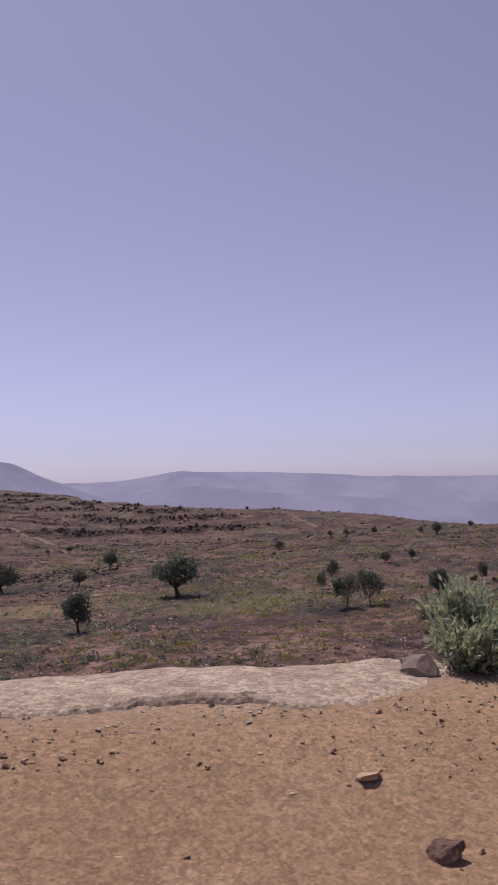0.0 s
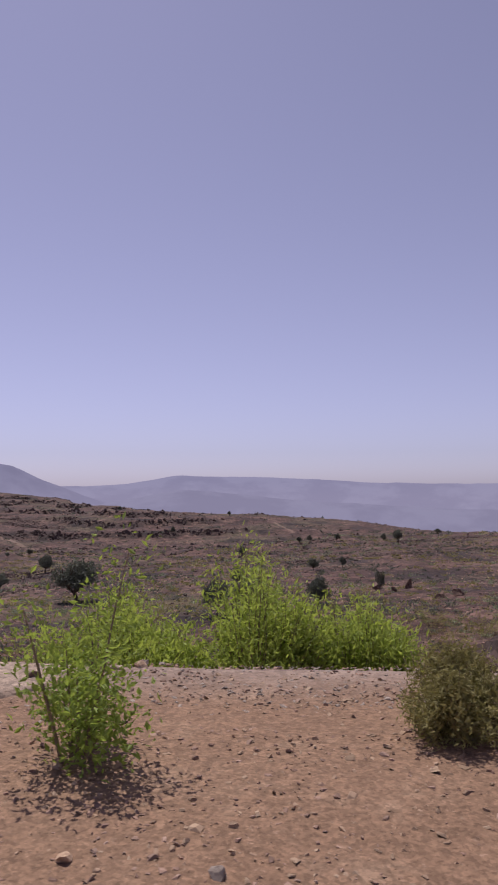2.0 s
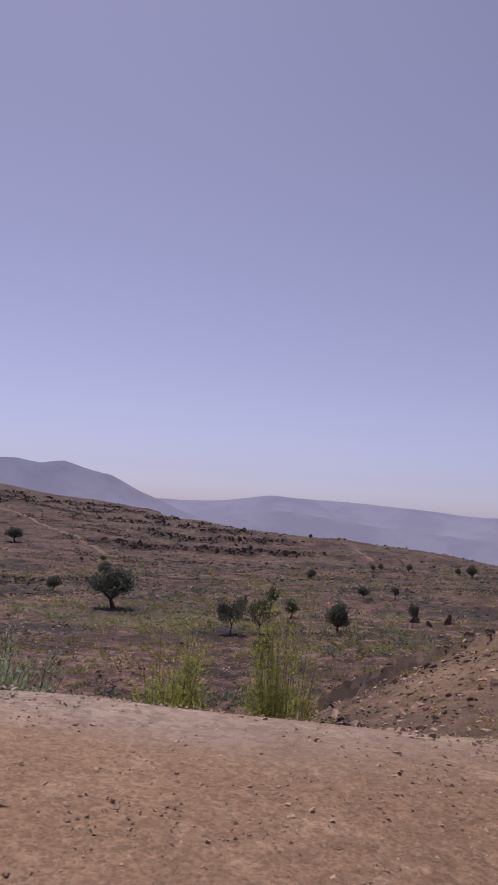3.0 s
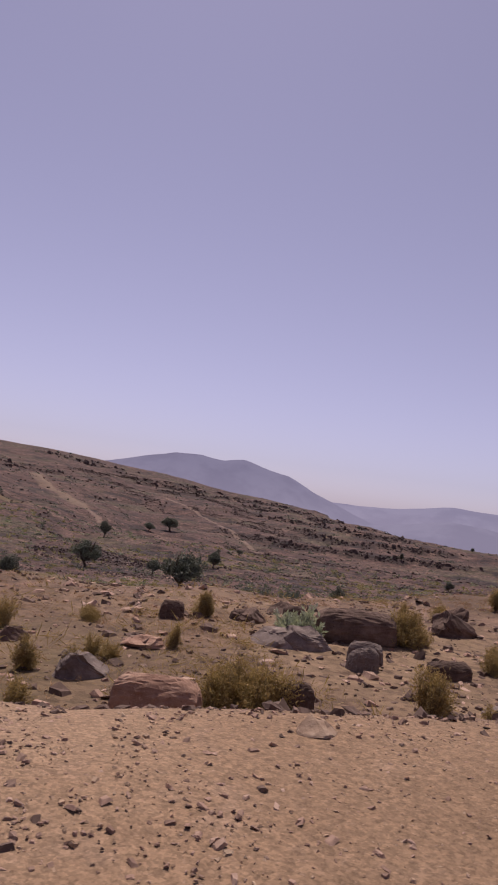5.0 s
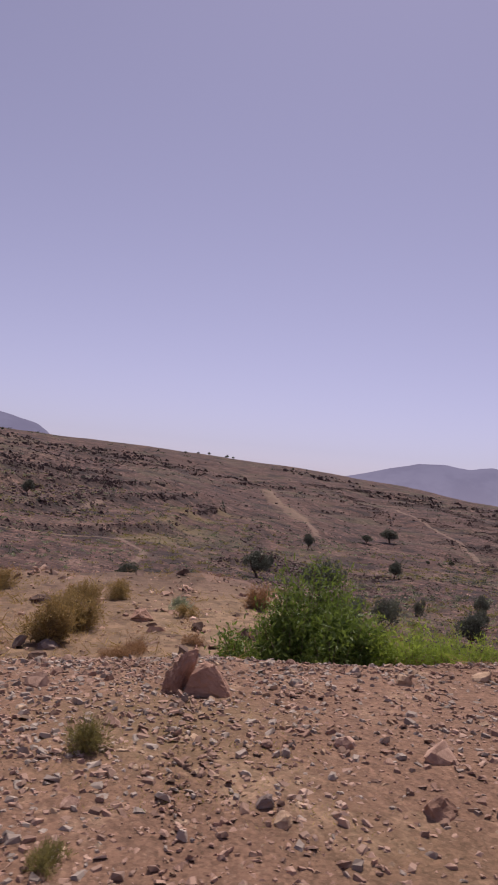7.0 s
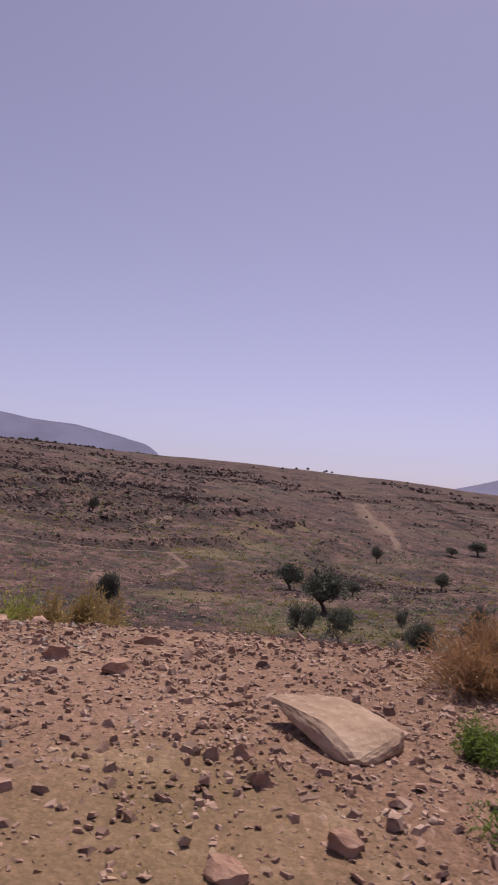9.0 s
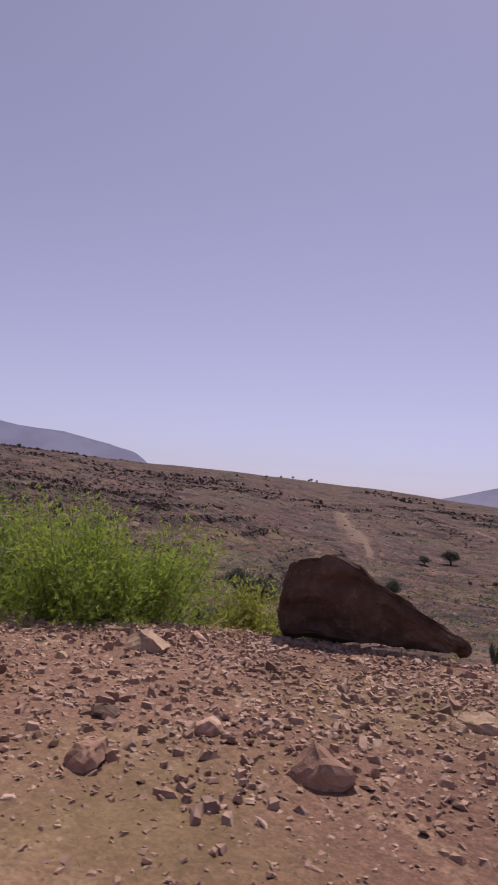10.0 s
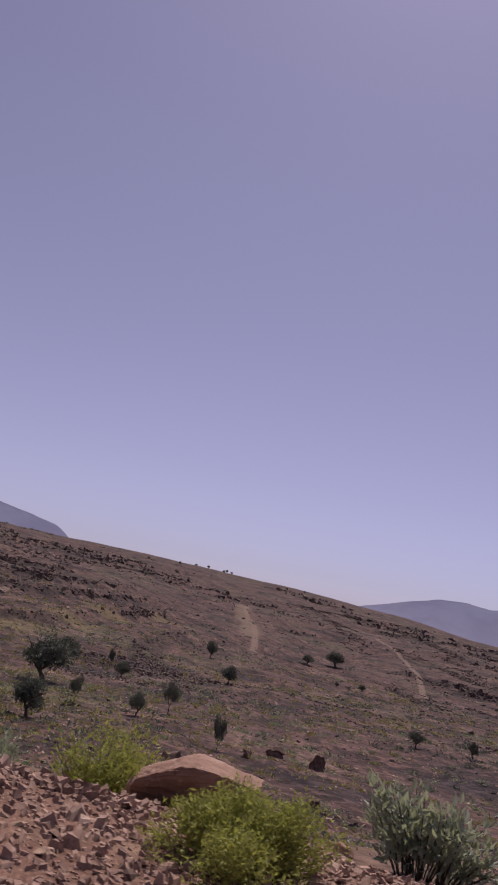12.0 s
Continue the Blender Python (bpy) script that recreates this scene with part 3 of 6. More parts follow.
def rock_shape(level, seed, cuts=9, flat=0.75, bumps=0.17):
    rng = np.random.default_rng(seed)
    v, f = ICO[level]
    v = v.copy()
    tops = [(rng.normal(0, 0.22), rng.normal(0, 0.22), 1.0) for _ in range(2)]
    for turn in range(cuts + 7):
        d = rng.normal(size=3) * np.array([1, 1, 0.75]) if turn < cuts + 5 else np.array(tops[turn - cuts - 5])
        d /= np.linalg.norm(d)
        lim = rng.uniform(0.30, 0.66)
        over = np.maximum(v @ d - lim, 0)
        v -= (over * 0.97)[:, None] * d
    n1 = fbm(v[:, 0] * 3 + v[:, 2] * 2, v[:, 1] * 3 - v[:, 2], 1.1, 4, seed % 97 + 1)
    n2 = fbm(v[:, 0] * 9 + v[:, 2] * 5, v[:, 1] * 9 - v[:, 2] * 4, 1.3, 3, seed % 89 + 2)
    v = v * (1 + bumps * 1.6 * n1 - bumps * 1.2 * np.abs(n2))[:, None]
    top = v.max(0)
    bot = v.min(0)
    v = (v - (top + bot) / 2) / ((top - bot) / 2)
    r = np.hypot(v[:, 0], v[:, 1]) + 1e-6
    v[:, :2] *= (1 + (1 - smooth(-0.75, 0.3, v[:, 2])) * np.maximum(0.98 - r, 0) / r)[:, None]
    v[:, :2] *= (1 - 0.34 * smooth(-0.2, 1.0, v[:, 2]))[:, None]
    v[:, 2] = np.maximum(v[:, 2], -flat)
    return v, f


def boulder(name, label, x, y, size, turn, material, seed, sink=0.12, level=4, lean=0.0, cuts=9, group="", z=None):
    v, f = rock_shape(level, seed, cuts)
    sx, sy, sz = size
    v = v * np.array([sx / 2, sy / 2, sz / 1.75])
    v[:, 2] -= v[:, 2].min()
    me = mesh_from(name, v, f, material)
    ob = new(name, me)
    ob.matrix_basis = pose(x, y, (ground_z(x, y) if z is None else z) - sink * sz, lean, 0, turn)
    return tagged(ob, label, "rock", group)


def hull_mesh(name, corners, material, seed, rough=0.035, steps=4, worn=0.3):
    """A rock from its main corners (metres, x along, y away, z up), its edges worn and its faces uneven."""
    bm = bmesh.new()
    for c in corners:
        bm.verts.new(c)
    hull = bmesh.ops.convex_hull(bm, input=bm.verts[:])
    bmesh.ops.delete(bm, geom=[g for g in hull["geom_interior"] if isinstance(g, bmesh.types.BMVert)], context="VERTS")
    bmesh.ops.triangulate(bm, faces=bm.faces[:])
    bmesh.ops.subdivide_edges(bm, edges=bm.edges[:], cuts=2, use_grid_fill=True)
    bmesh.ops.triangulate(bm, faces=bm.faces[:])
    for k in range(2):
        bmesh.ops.smooth_vert(bm, verts=bm.verts[:], factor=worn, use_axis_x=True, use_axis_y=True, use_axis_z=True)
    for k in range(steps - 2):
        bmesh.ops.subdivide_edges(bm, edges=bm.edges[:], cuts=1, use_grid_fill=True)
        bmesh.ops.triangulate(bm, faces=bm.faces[:])
    bm.normal_update()
    big = max(max(abs(q) for q in c) for c in corners)
    for v in bm.verts:
        p = v.co / big
        a = noise.fractal(p * 2.6 + Vector((seed, 0, 0)), 0.8, 2.1, 4)
        r = noise.fractal(p * 8.0 + Vector((0, seed, 0)), 0.7, 2.2, 4)
        q = noise.noise(p * 24.0 + Vector((0, 0, seed)))
        layer = math.sin(9 * (p.z * 2.2 + 0.5 * a + 0.25 * p.x)) * abs(v.normal.z - 1) * 0.25
        v.co += v.normal * (rough * big * (a * 1.2 - abs(r) * 1.3 + q * 0.28 + layer))
    me = bpy.data.meshes.new(name)
    bm.to_mesh(me)
    bm.free()
    me.materials.append(material)
    return me


def hull_rock(name, label, x, y, corners, turn, material, seed, rough=0.035, sink=0.05, steps=4):
    me = hull_mesh(name, corners, material, seed, rough, steps)
    ob = new(name, me)
    low = min(v.co.z for v in me.vertices)
    ob.matrix_basis = pose(x, y, ground_z(x, y) - low - sink, 0, 0, turn)
    return tagged(ob, label, "rock")


def grit(name, label, n, lo, hi, small, large, material, seed, s0=1.6, beyond=0.4):
    """Finger-wide chips, three broken sides each, too many to count."""
    rng = np.random.default_rng(seed)
    px = rng.uniform(lo, hi, n)
    se = np.interp(px, KNOTS[:, 0], KNOTS[:, 3])
    x, y = along_line(px, s0 + (se + beyond - s0) * rng.uniform(0, 1, n))
    keep = fbm(x, y, 0.9, 3, seed) + rng.uniform(-0.5, 0.5, n) > -0.2
    x, y = x[keep], y[keep]
    n = len(x)
    r = 0.6 * small * (large / small) ** (rng.uniform(0, 1, n) ** 1.6)
    a = rng.uniform(0, 2 * np.pi, (n, 1)) + np.array([[0.0, 2.1, 4.2]]) + rng.uniform(-0.5, 0.5, (n, 3))
    far = r[:, None] * rng.uniform(0.7, 1.3, (n, 3))
    z = height(x, y)
    ring = np.stack([x[:, None] + np.cos(a) * far, y[:, None] + np.sin(a) * far, np.repeat(z[:, None] - 0.003, 3, 1)], -1)
    top = np.stack([x + rng.normal(0, 0.35, n) * r, y + rng.normal(0, 0.35, n) * r, z + r * rng.uniform(0.2, 0.55, n)], -1)
    v = np.concatenate([ring, top[:, None]], 1)
    f = np.array([(0, 1, 3), (1, 2, 3), (2, 0, 3)])[None] + (np.arange(n) * 4)[:, None, None]
    return tagged(new(name, mesh_from(name, v.reshape(-1, 3), f.reshape(-1, 3), material)), label, "stones", kind="stuff")


def rubble(name, label, xs, ys, sizes, material, seed, sink=0.06, flatness=0.6):
    """Loose stones joined into one piece."""
    rng = np.random.default_rng(seed)
    # a chip: four broken sides under an uneven top
    v0 = np.array([(-1, -0.85, -1), (1, -0.8, -1), (0.9, 0.85, -1), (-0.95, 0.8, -1), (-0.70, -0.42, 0.7), (0.58, -0.48, 1.0), (0.72, 0.6, 0.9), (-0.55, 0.7, 1.0)], float) * 0.56
    f0 = np.array([(0, 1, 5), (0, 5, 4), (1, 2, 6), (1, 6, 5), (2, 3, 7), (2, 7, 6), (3, 0, 4), (3, 4, 7), (4, 5, 6), (4, 6, 7)])
    n = len(xs)
    zs = height(xs, ys)
    shape = v0[None] * (1 + rng.uniform(-0.42, 0.38, (n, 8, 3)))
    tall = rng.uniform(0.25, 0.85, n) * flatness
    shape = shape * np.stack([rng.uniform(0.75, 1.45, n), rng.uniform(0.6, 1.05, n), tall], 1)[:, None, :]
    a = rng.uniform(0, 2 * np.pi, n)
    c, s = np.cos(a)[:, None], np.sin(a)[:, None]
    tilt, lean = rng.normal(0, 0.26, n)[:, None], rng.normal(0, 0.26, n)[:, None]
    px, py, pz = shape[..., 0], shape[..., 1], shape[..., 2]
    pz2 = pz + tilt * px + lean * py
    v = np.stack([px * c - py * s, px * s + py * c, pz2], -1) * (sizes / 2)[:, None, None]
    v += np.stack([xs, ys, zs + sizes * (0.16 * tall - 0.5 * sink)], 1)[:, None, :]
    f = f0[None] + (np.arange(n) * len(v0))[:, None, None]
    return tagged(new(name, mesh_from(name, v.reshape(-1, 3), f.reshape(-1, 3), material)), label, "stones", kind="stuff")


# ---------------------------------------------------------------- plants
def tubes(lines, radii, sides=4):
    """Tapered tubes along polylines: lines (n, k, 3), radii (n, k)."""
    lines, radii = np.asarray(lines, float), np.asarray(radii, float)
    n, k, _ = lines.shape
    d = np.gradient(lines, axis=1)
    d /= np.linalg.norm(d, axis=2, keepdims=True) + 1e-9
    up = np.where(np.abs(d[..., 2:3]) > 0.9, np.array([1.0, 0, 0]), np.array([0, 0, 1.0]))
    a = np.cross(d, up)
    a /= np.linalg.norm(a, axis=2, keepdims=True) + 1e-9
    b = np.cross(d, a)
    ang = np.arange(sides) * 2 * np.pi / sides
    ring = a[:, :, None, :] * np.cos(ang)[None, None, :, None] + b[:, :, None, :] * np.sin(ang)[None, None, :, None]
    v = lines[:, :, None, :] + ring * radii[:, :, None, None]
    idx = np.arange(n * k * sides).reshape(n, k, sides)
    q = np.stack([idx[:, :-1], np.roll(idx, -1, 2)[:, :-1], np.roll(idx, -1, 2)[:, 1:], idx[:, 1:]], -1)
    return v.reshape(-1, 3), q.reshape(-1, 4)


def leaf_blades(pos, way, length, width, rng, fold=0.25):
    """Folded pointed leaves at pos, pointing along way."""
    n = len(pos)
    way = way / (np.linalg.norm(way, axis=1, keepdims=True) + 1e-9)
    r = rng.normal(size=(n, 3))
    side = np.cross(way, r)
    side /= np.linalg.norm(side, axis=1, keepdims=True) + 1e-9
    nor = np.cross(side, way)
    L, Wd = length[:, None], width[:, None]
    base, tip = pos, pos + way * L
    mid = pos + way * L * 0.45
    a = mid + side * Wd * 0.5 + nor * Wd * fold
    b = mid - side * Wd * 0.5 + nor * Wd * fold
    v = np.stack([base, a, tip, b], 1).reshape(-1, 3)
    i = np.arange(n)[:, None] * 4
    f = np.concatenate([i + np.array([[0, 1, 2]]), i + np.array([[0, 2, 3]])])
    return v, f


def shrub_parts(h, r, stems, per, leaf_l, leaf_w, leaf_mat, stem_mat, seed, low=0.15, lift=0.5, spread=0.05, stem_r=0.008, jitter=0.35, clumps=1, even=0.7):
    """Stems that fan out from one or several feet to uneven domes, with leaves along them."""
    rng = np.random.default_rng(seed)
    ca = rng.uniform(0, 2 * np.pi, clumps)
    cd = r * rng.uniform(0.30, 0.72, clumps)
    cr = r * rng.uniform(0.36, 0.58, clumps)
    ch = h * rng.uniform(0.62, 1.0, clumps)
    cd[0], cr[0], ch[0] = 0.1 * r, r * (1.0 if clumps == 1 else 0.6), h
    c = rng.choice(clumps, stems, p=cr ** 1.5 / (cr ** 1.5).sum())
    a = rng.uniform(0, 2 * np.pi, stems)
    u = rng.uniform(0, 1, stems) ** 0.6
    w1, w2, w3 = rng.uniform(0, 6.28, 3)
    lump = 1 + 0.22 * np.sin(a * 2 + w1) + 0.18 * np.sin(a * 3 + w2) + 0.12 * np.sin(a * 5 + w3)
    top = np.sqrt(np.maximum(1 - (u * 0.98) ** 2, 0))
    full = rng.uniform(even, 1.08, stems)
    rr = cr[c] * lump * full
    mid = np.stack([np.cos(ca) * cd, np.sin(ca) * cd, np.zeros(clumps)], 1)[c]
    end = mid + np.stack([np.cos(a) * u * rr, np.sin(a) * u * rr, ch[c] * np.maximum(top, low) * full], 1)
    wide = r / (np.percentile(np.hypot(end[:, 0], end[:, 1]), 96) + 1e-6)
    end = end * np.array([wide, wide, h / (np.percentile(end[:, 2], 98.5) + 1e-6)])
    foot = mid * 0.6 + np.stack([np.cos(a) * u * rr * 0.2, np.sin(a) * u * rr * 0.2, np.full(stems, -0.05)], 1)
    k = 4
    w = np.linspace(0, 1, k)[None, :, None]
    ctrl = foot * 0.5 + end * 0.5 + np.array([0, 0, 1]) * (ch[c] * 0.14)[:, None] + rng.normal(0, 0.05 * r, (stems, 3))
    line = foot[:, None] * (1 - w) ** 2 + 2 * ctrl[:, None] * w * (1 - w) + end[:, None] * w ** 2
    rad = stem_r * (1 - 0.75 * np.linspace(0, 1, k))[None, :] * rng.uniform(0.6, 1.2, (stems, 1))
    sv, sf = tubes(line, rad, 3)
    t = rng.uniform(0.2, 1.0, (stems, per)) ** 0.75
    i0 = np.minimum((t * (k - 1)).astype(int), k - 2)
    fr = t * (k - 1) - i0
    rows = np.arange(stems)[:, None]
    p = line[rows, i0] * (1 - fr)[..., None] + line[rows, i0 + 1] * fr[..., None]
    dirn = line[rows, i0 + 1] - line[rows, i0]
    dirn /= np.linalg.norm(dirn, axis=2, keepdims=True) + 1e-9
    p = p + rng.normal(0, spread, p.shape)
    way = dirn * lift + rng.normal(0, jitter + (1 - lift) * 0.5, p.shape)
    p, way = p.reshape(-1, 3), way.reshape(-1, 3)
    keep = p[:, 2] > 0.01
    p, way = p[keep], way[keep]
    ln = leaf_l * rng.uniform(0.55, 1.25, len(p))
    lv, lf = leaf_blades(p, way, ln, leaf_w * ln / leaf_l, rng)
    return mesh_from("stems", sv, sf, stem_mat, True), mesh_from("leaves", lv, lf, leaf_mat)


KINDS = {
    # leaves and twigs as they are on a bush of about one metre
    "grey": dict(stems=120, per=56, leaf_l=0.062, leaf_w=0.021, leaf_mat="LEAF_GREY", lift=0.85, spread=0.03, stem_r=0.011, low=0.3, clumps=5, even=0.5),
    "milk": dict(stems=44, per=34, leaf_l=0.080, leaf_w=0.030, leaf_mat="LEAF_GREY", lift=0.8, spread=0.03, stem_r=0.010, low=0.35, clumps=3, even=0.5),
    "sprig": dict(stems=16, per=190, leaf_l=0.040, leaf_w=0.016, leaf_mat="LEAF_GREEN", lift=0.3, spread=0.07, stem_r=0.010, low=0.5, even=0.4),
    "sage": dict(stems=560, per=90, leaf_l=0.055, leaf_w=0.015, leaf_mat="LEAF_SAGE", lift=0.85, spread=0.035, stem_r=0.008, low=0.25, clumps=18, even=0.72),
    "green": dict(stems=170, per=76, leaf_l=0.050, leaf_w=0.018, leaf_mat="LEAF_GREEN", lift=0.4, spread=0.06, stem_r=0.009, low=0.2, clumps=7, even=0.5),
    "feather": dict(stems=250, per=120, leaf_l=0.052, leaf_w=0.013, leaf_mat="LEAF_BRIGHT", lift=0.4, spread=0.05, stem_r=0.008, low=0.25, clumps=11, even=0.6),
    "lime": dict(stems=120, per=54, leaf_l=0.046, leaf_w=0.014, leaf_mat="LEAF_LIME", lift=0.6, spread=0.05, stem_r=0.006, low=0.15, clumps=8, even=0.35),
    "thicket": dict(stems=420, per=56, leaf_l=0.060, leaf_w=0.018, leaf_mat="LEAF_FRESH", lift=0.5, spread=0.07, stem_r=0.007, low=0.3, clumps=9, even=0.6),
    "yellow": dict(stems=340, per=54, leaf_l=0.034, leaf_w=0.011, leaf_mat="LEAF_YELLOW", lift=0.45, spread=0.022, stem_r=0.003, low=0.10, jitter=0.6, clumps=6, even=0.86),
    "olive": dict(stems=240, per=22, leaf_l=0.052, leaf_w=0.012, leaf_mat="LEAF_OLIVE", lift=0.55, spread=0.024, stem_r=0.003, low=0.10, jitter=0.45, clumps=4, even=0.82),
    "tussock": dict(stems=380, per=18, leaf_l=0.075, leaf_w=0.008, leaf_mat="LEAF_TUSS", lift=0.85, spread=0.015, stem_r=0.003, low=0.14, jitter=0.28, clumps=3, even=0.7),
    "dry": dict(stems=420, per=26, leaf_l=0.062, leaf_w=0.007, leaf_mat="LEAF_DRY", lift=0.7, spread=0.03, stem_r=0.003, low=0.15, jitter=0.45, clumps=6, even=0.5),
}
MATS = dict(LEAF_FRESH=LEAF_FRESH, LEAF_BRIGHT=LEAF_BRIGHT, LEAF_TUSS=LEAF_TUSS, LEAF_GREY=LEAF_GREY, LEAF_SAGE=LEAF_SAGE, LEAF_GREEN=LEAF_GREEN, LEAF_LIME=LEAF_LIME, LEAF_YELLOW=LEAF_YELLOW, LEAF_OLIVE=LEAF_OLIVE, LEAF_DRY=LEAF_DRY)
WORDS = {
    "grey": ("broadleaf_shrub", "grey-green broad-leaved shrub on the stony roadside slope"),
    "milk": ("broadleaf_shrub", "open grey-green shrub with broad upright leaves"),
    "sprig": ("leafy_sapling", "slender green sapling rising out of low shrubs"),
    "sage": ("sage_bush", "large sage-green bush at the edge of the verge"),
    "green": ("leafy_shrub", "fresh green leafy shrub beside the road verge"),
    "feather": ("feathery_shrub", "bright green feathery shrub beside the dirt verge"),
    "lime": ("lime_shrub", "yellow-green shrub growing below the verge edge"),
    "thicket": ("lime_shrub", "tall yellow-green shrub growing below the verge edge"),
    "yellow": ("dome_bush", "rounded yellow-olive bush on stony ground"),
    "olive": ("twiggy_bush", "olive-brown twiggy bush on sandy ground"),
    "tussock": ("tussock", "upright green tussock of fine blades on the verge"),
    "dry": ("dry_bush", "dry brown thorny bush on the rubble verge"),
}
count = {}


def shrub(kind, x, y, h, r, z=None, tone=None, label=None, dense=1.0):
    count[kind] = count.get(kind, 0) + 1
    k = dict(KINDS[kind])
    k["leaf_mat"] = MATS[tone or k["leaf_mat"]]
    if kind in ("olive", "yellow", "dry"):
        r = r * 1.18
    size = min(max((h + r) / 0.9, 0.22), 1.0)
    k["stems"] = max(12, int(k["stems"] * dense * min(max((h + r) / 0.9, 0.35), 1.15)))
    for q in ("leaf_l", "leaf_w", "spread", "stem_r"):
        k[q] *= size ** 0.8
    name, words = WORDS[kind]
    root = tagged(new(name), label or words, "shrub", "roadside shrubs")
    root.matrix_basis = pose(x, y, (ground_z(x, y) if z is None else z) - 0.02)
    stems, leaves = shrub_parts(h, r, stem_mat=TWIG if kind not in ("grey", "milk", "sage") else BARK, seed=count[kind] * 7 + len(kind) * 101, **k)
    part("branchwork", stems, root)
    part("foliage", leaves, root)
    return root


def tree_meshes(h, w, seed, leaves=3800, leaf=0.30, trunk_h=0.22, thin=False):
    rng = np.random.default_rng(seed)
    limbs = 5 if not thin else 3
    lines, rads, ends = [], [], []
    k = 7
    t = np.linspace(0, 1, k)
    bend = rng.normal(0, 0.06 * h, 2)
    fork = np.array([bend[0], bend[1], h * trunk_h])
    trunk = np.stack([bend[0] * t ** 2, bend[1] * t ** 2, -0.25 + (h * trunk_h + 0.25) * t], 1)
    r0 = 0.045 * h if not thin else 0.022 * h
    lines.append(trunk)
    rads.append(r0 * (1.25 - 0.55 * t))
    for i in range(limbs):
        a = 2 * np.pi * (i + rng.uniform(-0.3, 0.3)) / limbs
        out = w * 0.5 * rng.uniform(0.45, 0.75)
        end = np.array([np.cos(a) * out, np.sin(a) * out, h * rng.uniform(0.62, 0.86)])
        mid = fork * 0.5 + end * 0.5 + np.array([np.cos(a), np.sin(a), -0.3]) * 0.12 * w
        q = t[:, None]
        lines.append(fork * (1 - q) ** 2 + 2 * mid * q * (1 - q) + end * q ** 2)
        rads.append(r0 * 0.6 * (1 - 0.75 * t))
        ends.append(end)
        for _ in range(3):
            e2 = end + rng.normal(0, 0.16 * w, 3) * np.array([1, 1, 0.7])
            s0 = end * 0.5 + fork * 0.5
            lines.append(s0 * (1 - q) + e2 * q)
            rads.append(r0 * 0.28 * (1 - 0.8 * t))
            ends.append(e2)
    ends.append(np.array([0, 0, h * 0.85]))
    tv, tf = tubes(lines, rads, 6)
    pts = []
    clumps = 34 if not thin else 18
    for c in range(clumps):
        d = rng.normal(size=3)
        d[2] = abs(d[2]) * 1.1 - 0.62
        d /= np.linalg.norm(d)
        e = np.array([0, 0, h * 0.54]) + d * np.array([0.36 * w, 0.36 * w, 0.33 * h]) * rng.uniform(0.45, 1.0)
        m = max(leaves // clumps, 8)
        q = rng.normal(size=(m, 3))
        q /= np.linalg.norm(q, axis=1, keepdims=True)
        pts.append(e + q * rng.uniform(0.2, 1, (m, 1)) ** 0.5 * np.array([0.17 * w, 0.17 * w, 0.14 * h]) * rng.uniform(0.7, 1.2))
    p = np.concatenate(pts)
    way = rng.normal(size=p.shape) + np.array([0, 0, 0.3])
    ln = leaf * rng.uniform(0.5, 1.3, len(p))
    lv, lf = leaf_blades(p, way, ln, ln * 0.55, rng)
    return mesh_from("trunk", tv, tf, BARK, True), mesh_from("crown", lv, lf, LEAF_ARGAN)


TREE_BANK = {}


def tree(x, y, h, w, variant, thin=False, label="dark olive round-crowned tree on the stony valley floor", z=None):
    key = (variant, thin)
    if key not in TREE_BANK:
        TREE_BANK[key] = tree_meshes(5.0, 5.0, 40 + variant * 3 + thin, thin=thin, leaves=3800 if not thin else 1900)
    a, b = TREE_BANK[key]
    root = tagged(new("argan_tree"), label, "tree", "scattered trees")
    root.matrix_basis = pose(x, y, (ground_z(x, y) if z is None else z) - 0.05, 0, 0, (x * 37 + y * 11) % 360) @ Matrix.Diagonal((w / 5.0, w / 5.0, h / 5.0, 1))
    part("trunk", a, root)
    part("crown", b, root)
    return root

# patches of thin grass: places on the ground
GRASS = [(-91, 142, 9, 0.4), (-152, 220, 14, 0.45), (-185, 275, 16, 0.4), (-120, 182, 12, 0.4), (-95, 156, 10, 0.4), (-30, 94, 9, 0.5), (-41, 166, 16, 0.5), (0, 90, 12, 0.4),
         (10.0, 4.7, 0.7, 0.5), (57.1, 34.5, 1.2, 0.45), (60.6, 36.5, 0.6, 0.5), (2.7, 3.2, 0.8, 0.5), (39.8, 15.1, 0.8, 0.4), (60.3, 38.1, 0.7, 0.4), (55.5, 30.5, 0.80, 0.38), (4.0, 3.0, 0.45, 0.50), (4.8, 3.5, 0.40, 0.35), (28.0, 13.5, 4.0, 0.22), (24.0, 13.0, 3.0, 0.22),
         (45.3, 19.9, 0.6, 0.35), (46.3, 19.75, 0.3, 0.5), (9.3, 4.5, 0.5, 0.4), (10.7, 4.9, 0.5, 0.4)]

ground = build_ground()
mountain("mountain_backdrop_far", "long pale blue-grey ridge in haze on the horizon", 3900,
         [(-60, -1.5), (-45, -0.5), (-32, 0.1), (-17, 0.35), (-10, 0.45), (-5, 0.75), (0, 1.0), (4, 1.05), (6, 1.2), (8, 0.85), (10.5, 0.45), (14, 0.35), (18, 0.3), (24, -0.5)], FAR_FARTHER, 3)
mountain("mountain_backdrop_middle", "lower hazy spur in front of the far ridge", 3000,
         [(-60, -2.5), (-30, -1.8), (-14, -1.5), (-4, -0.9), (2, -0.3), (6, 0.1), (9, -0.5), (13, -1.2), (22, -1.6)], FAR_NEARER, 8)
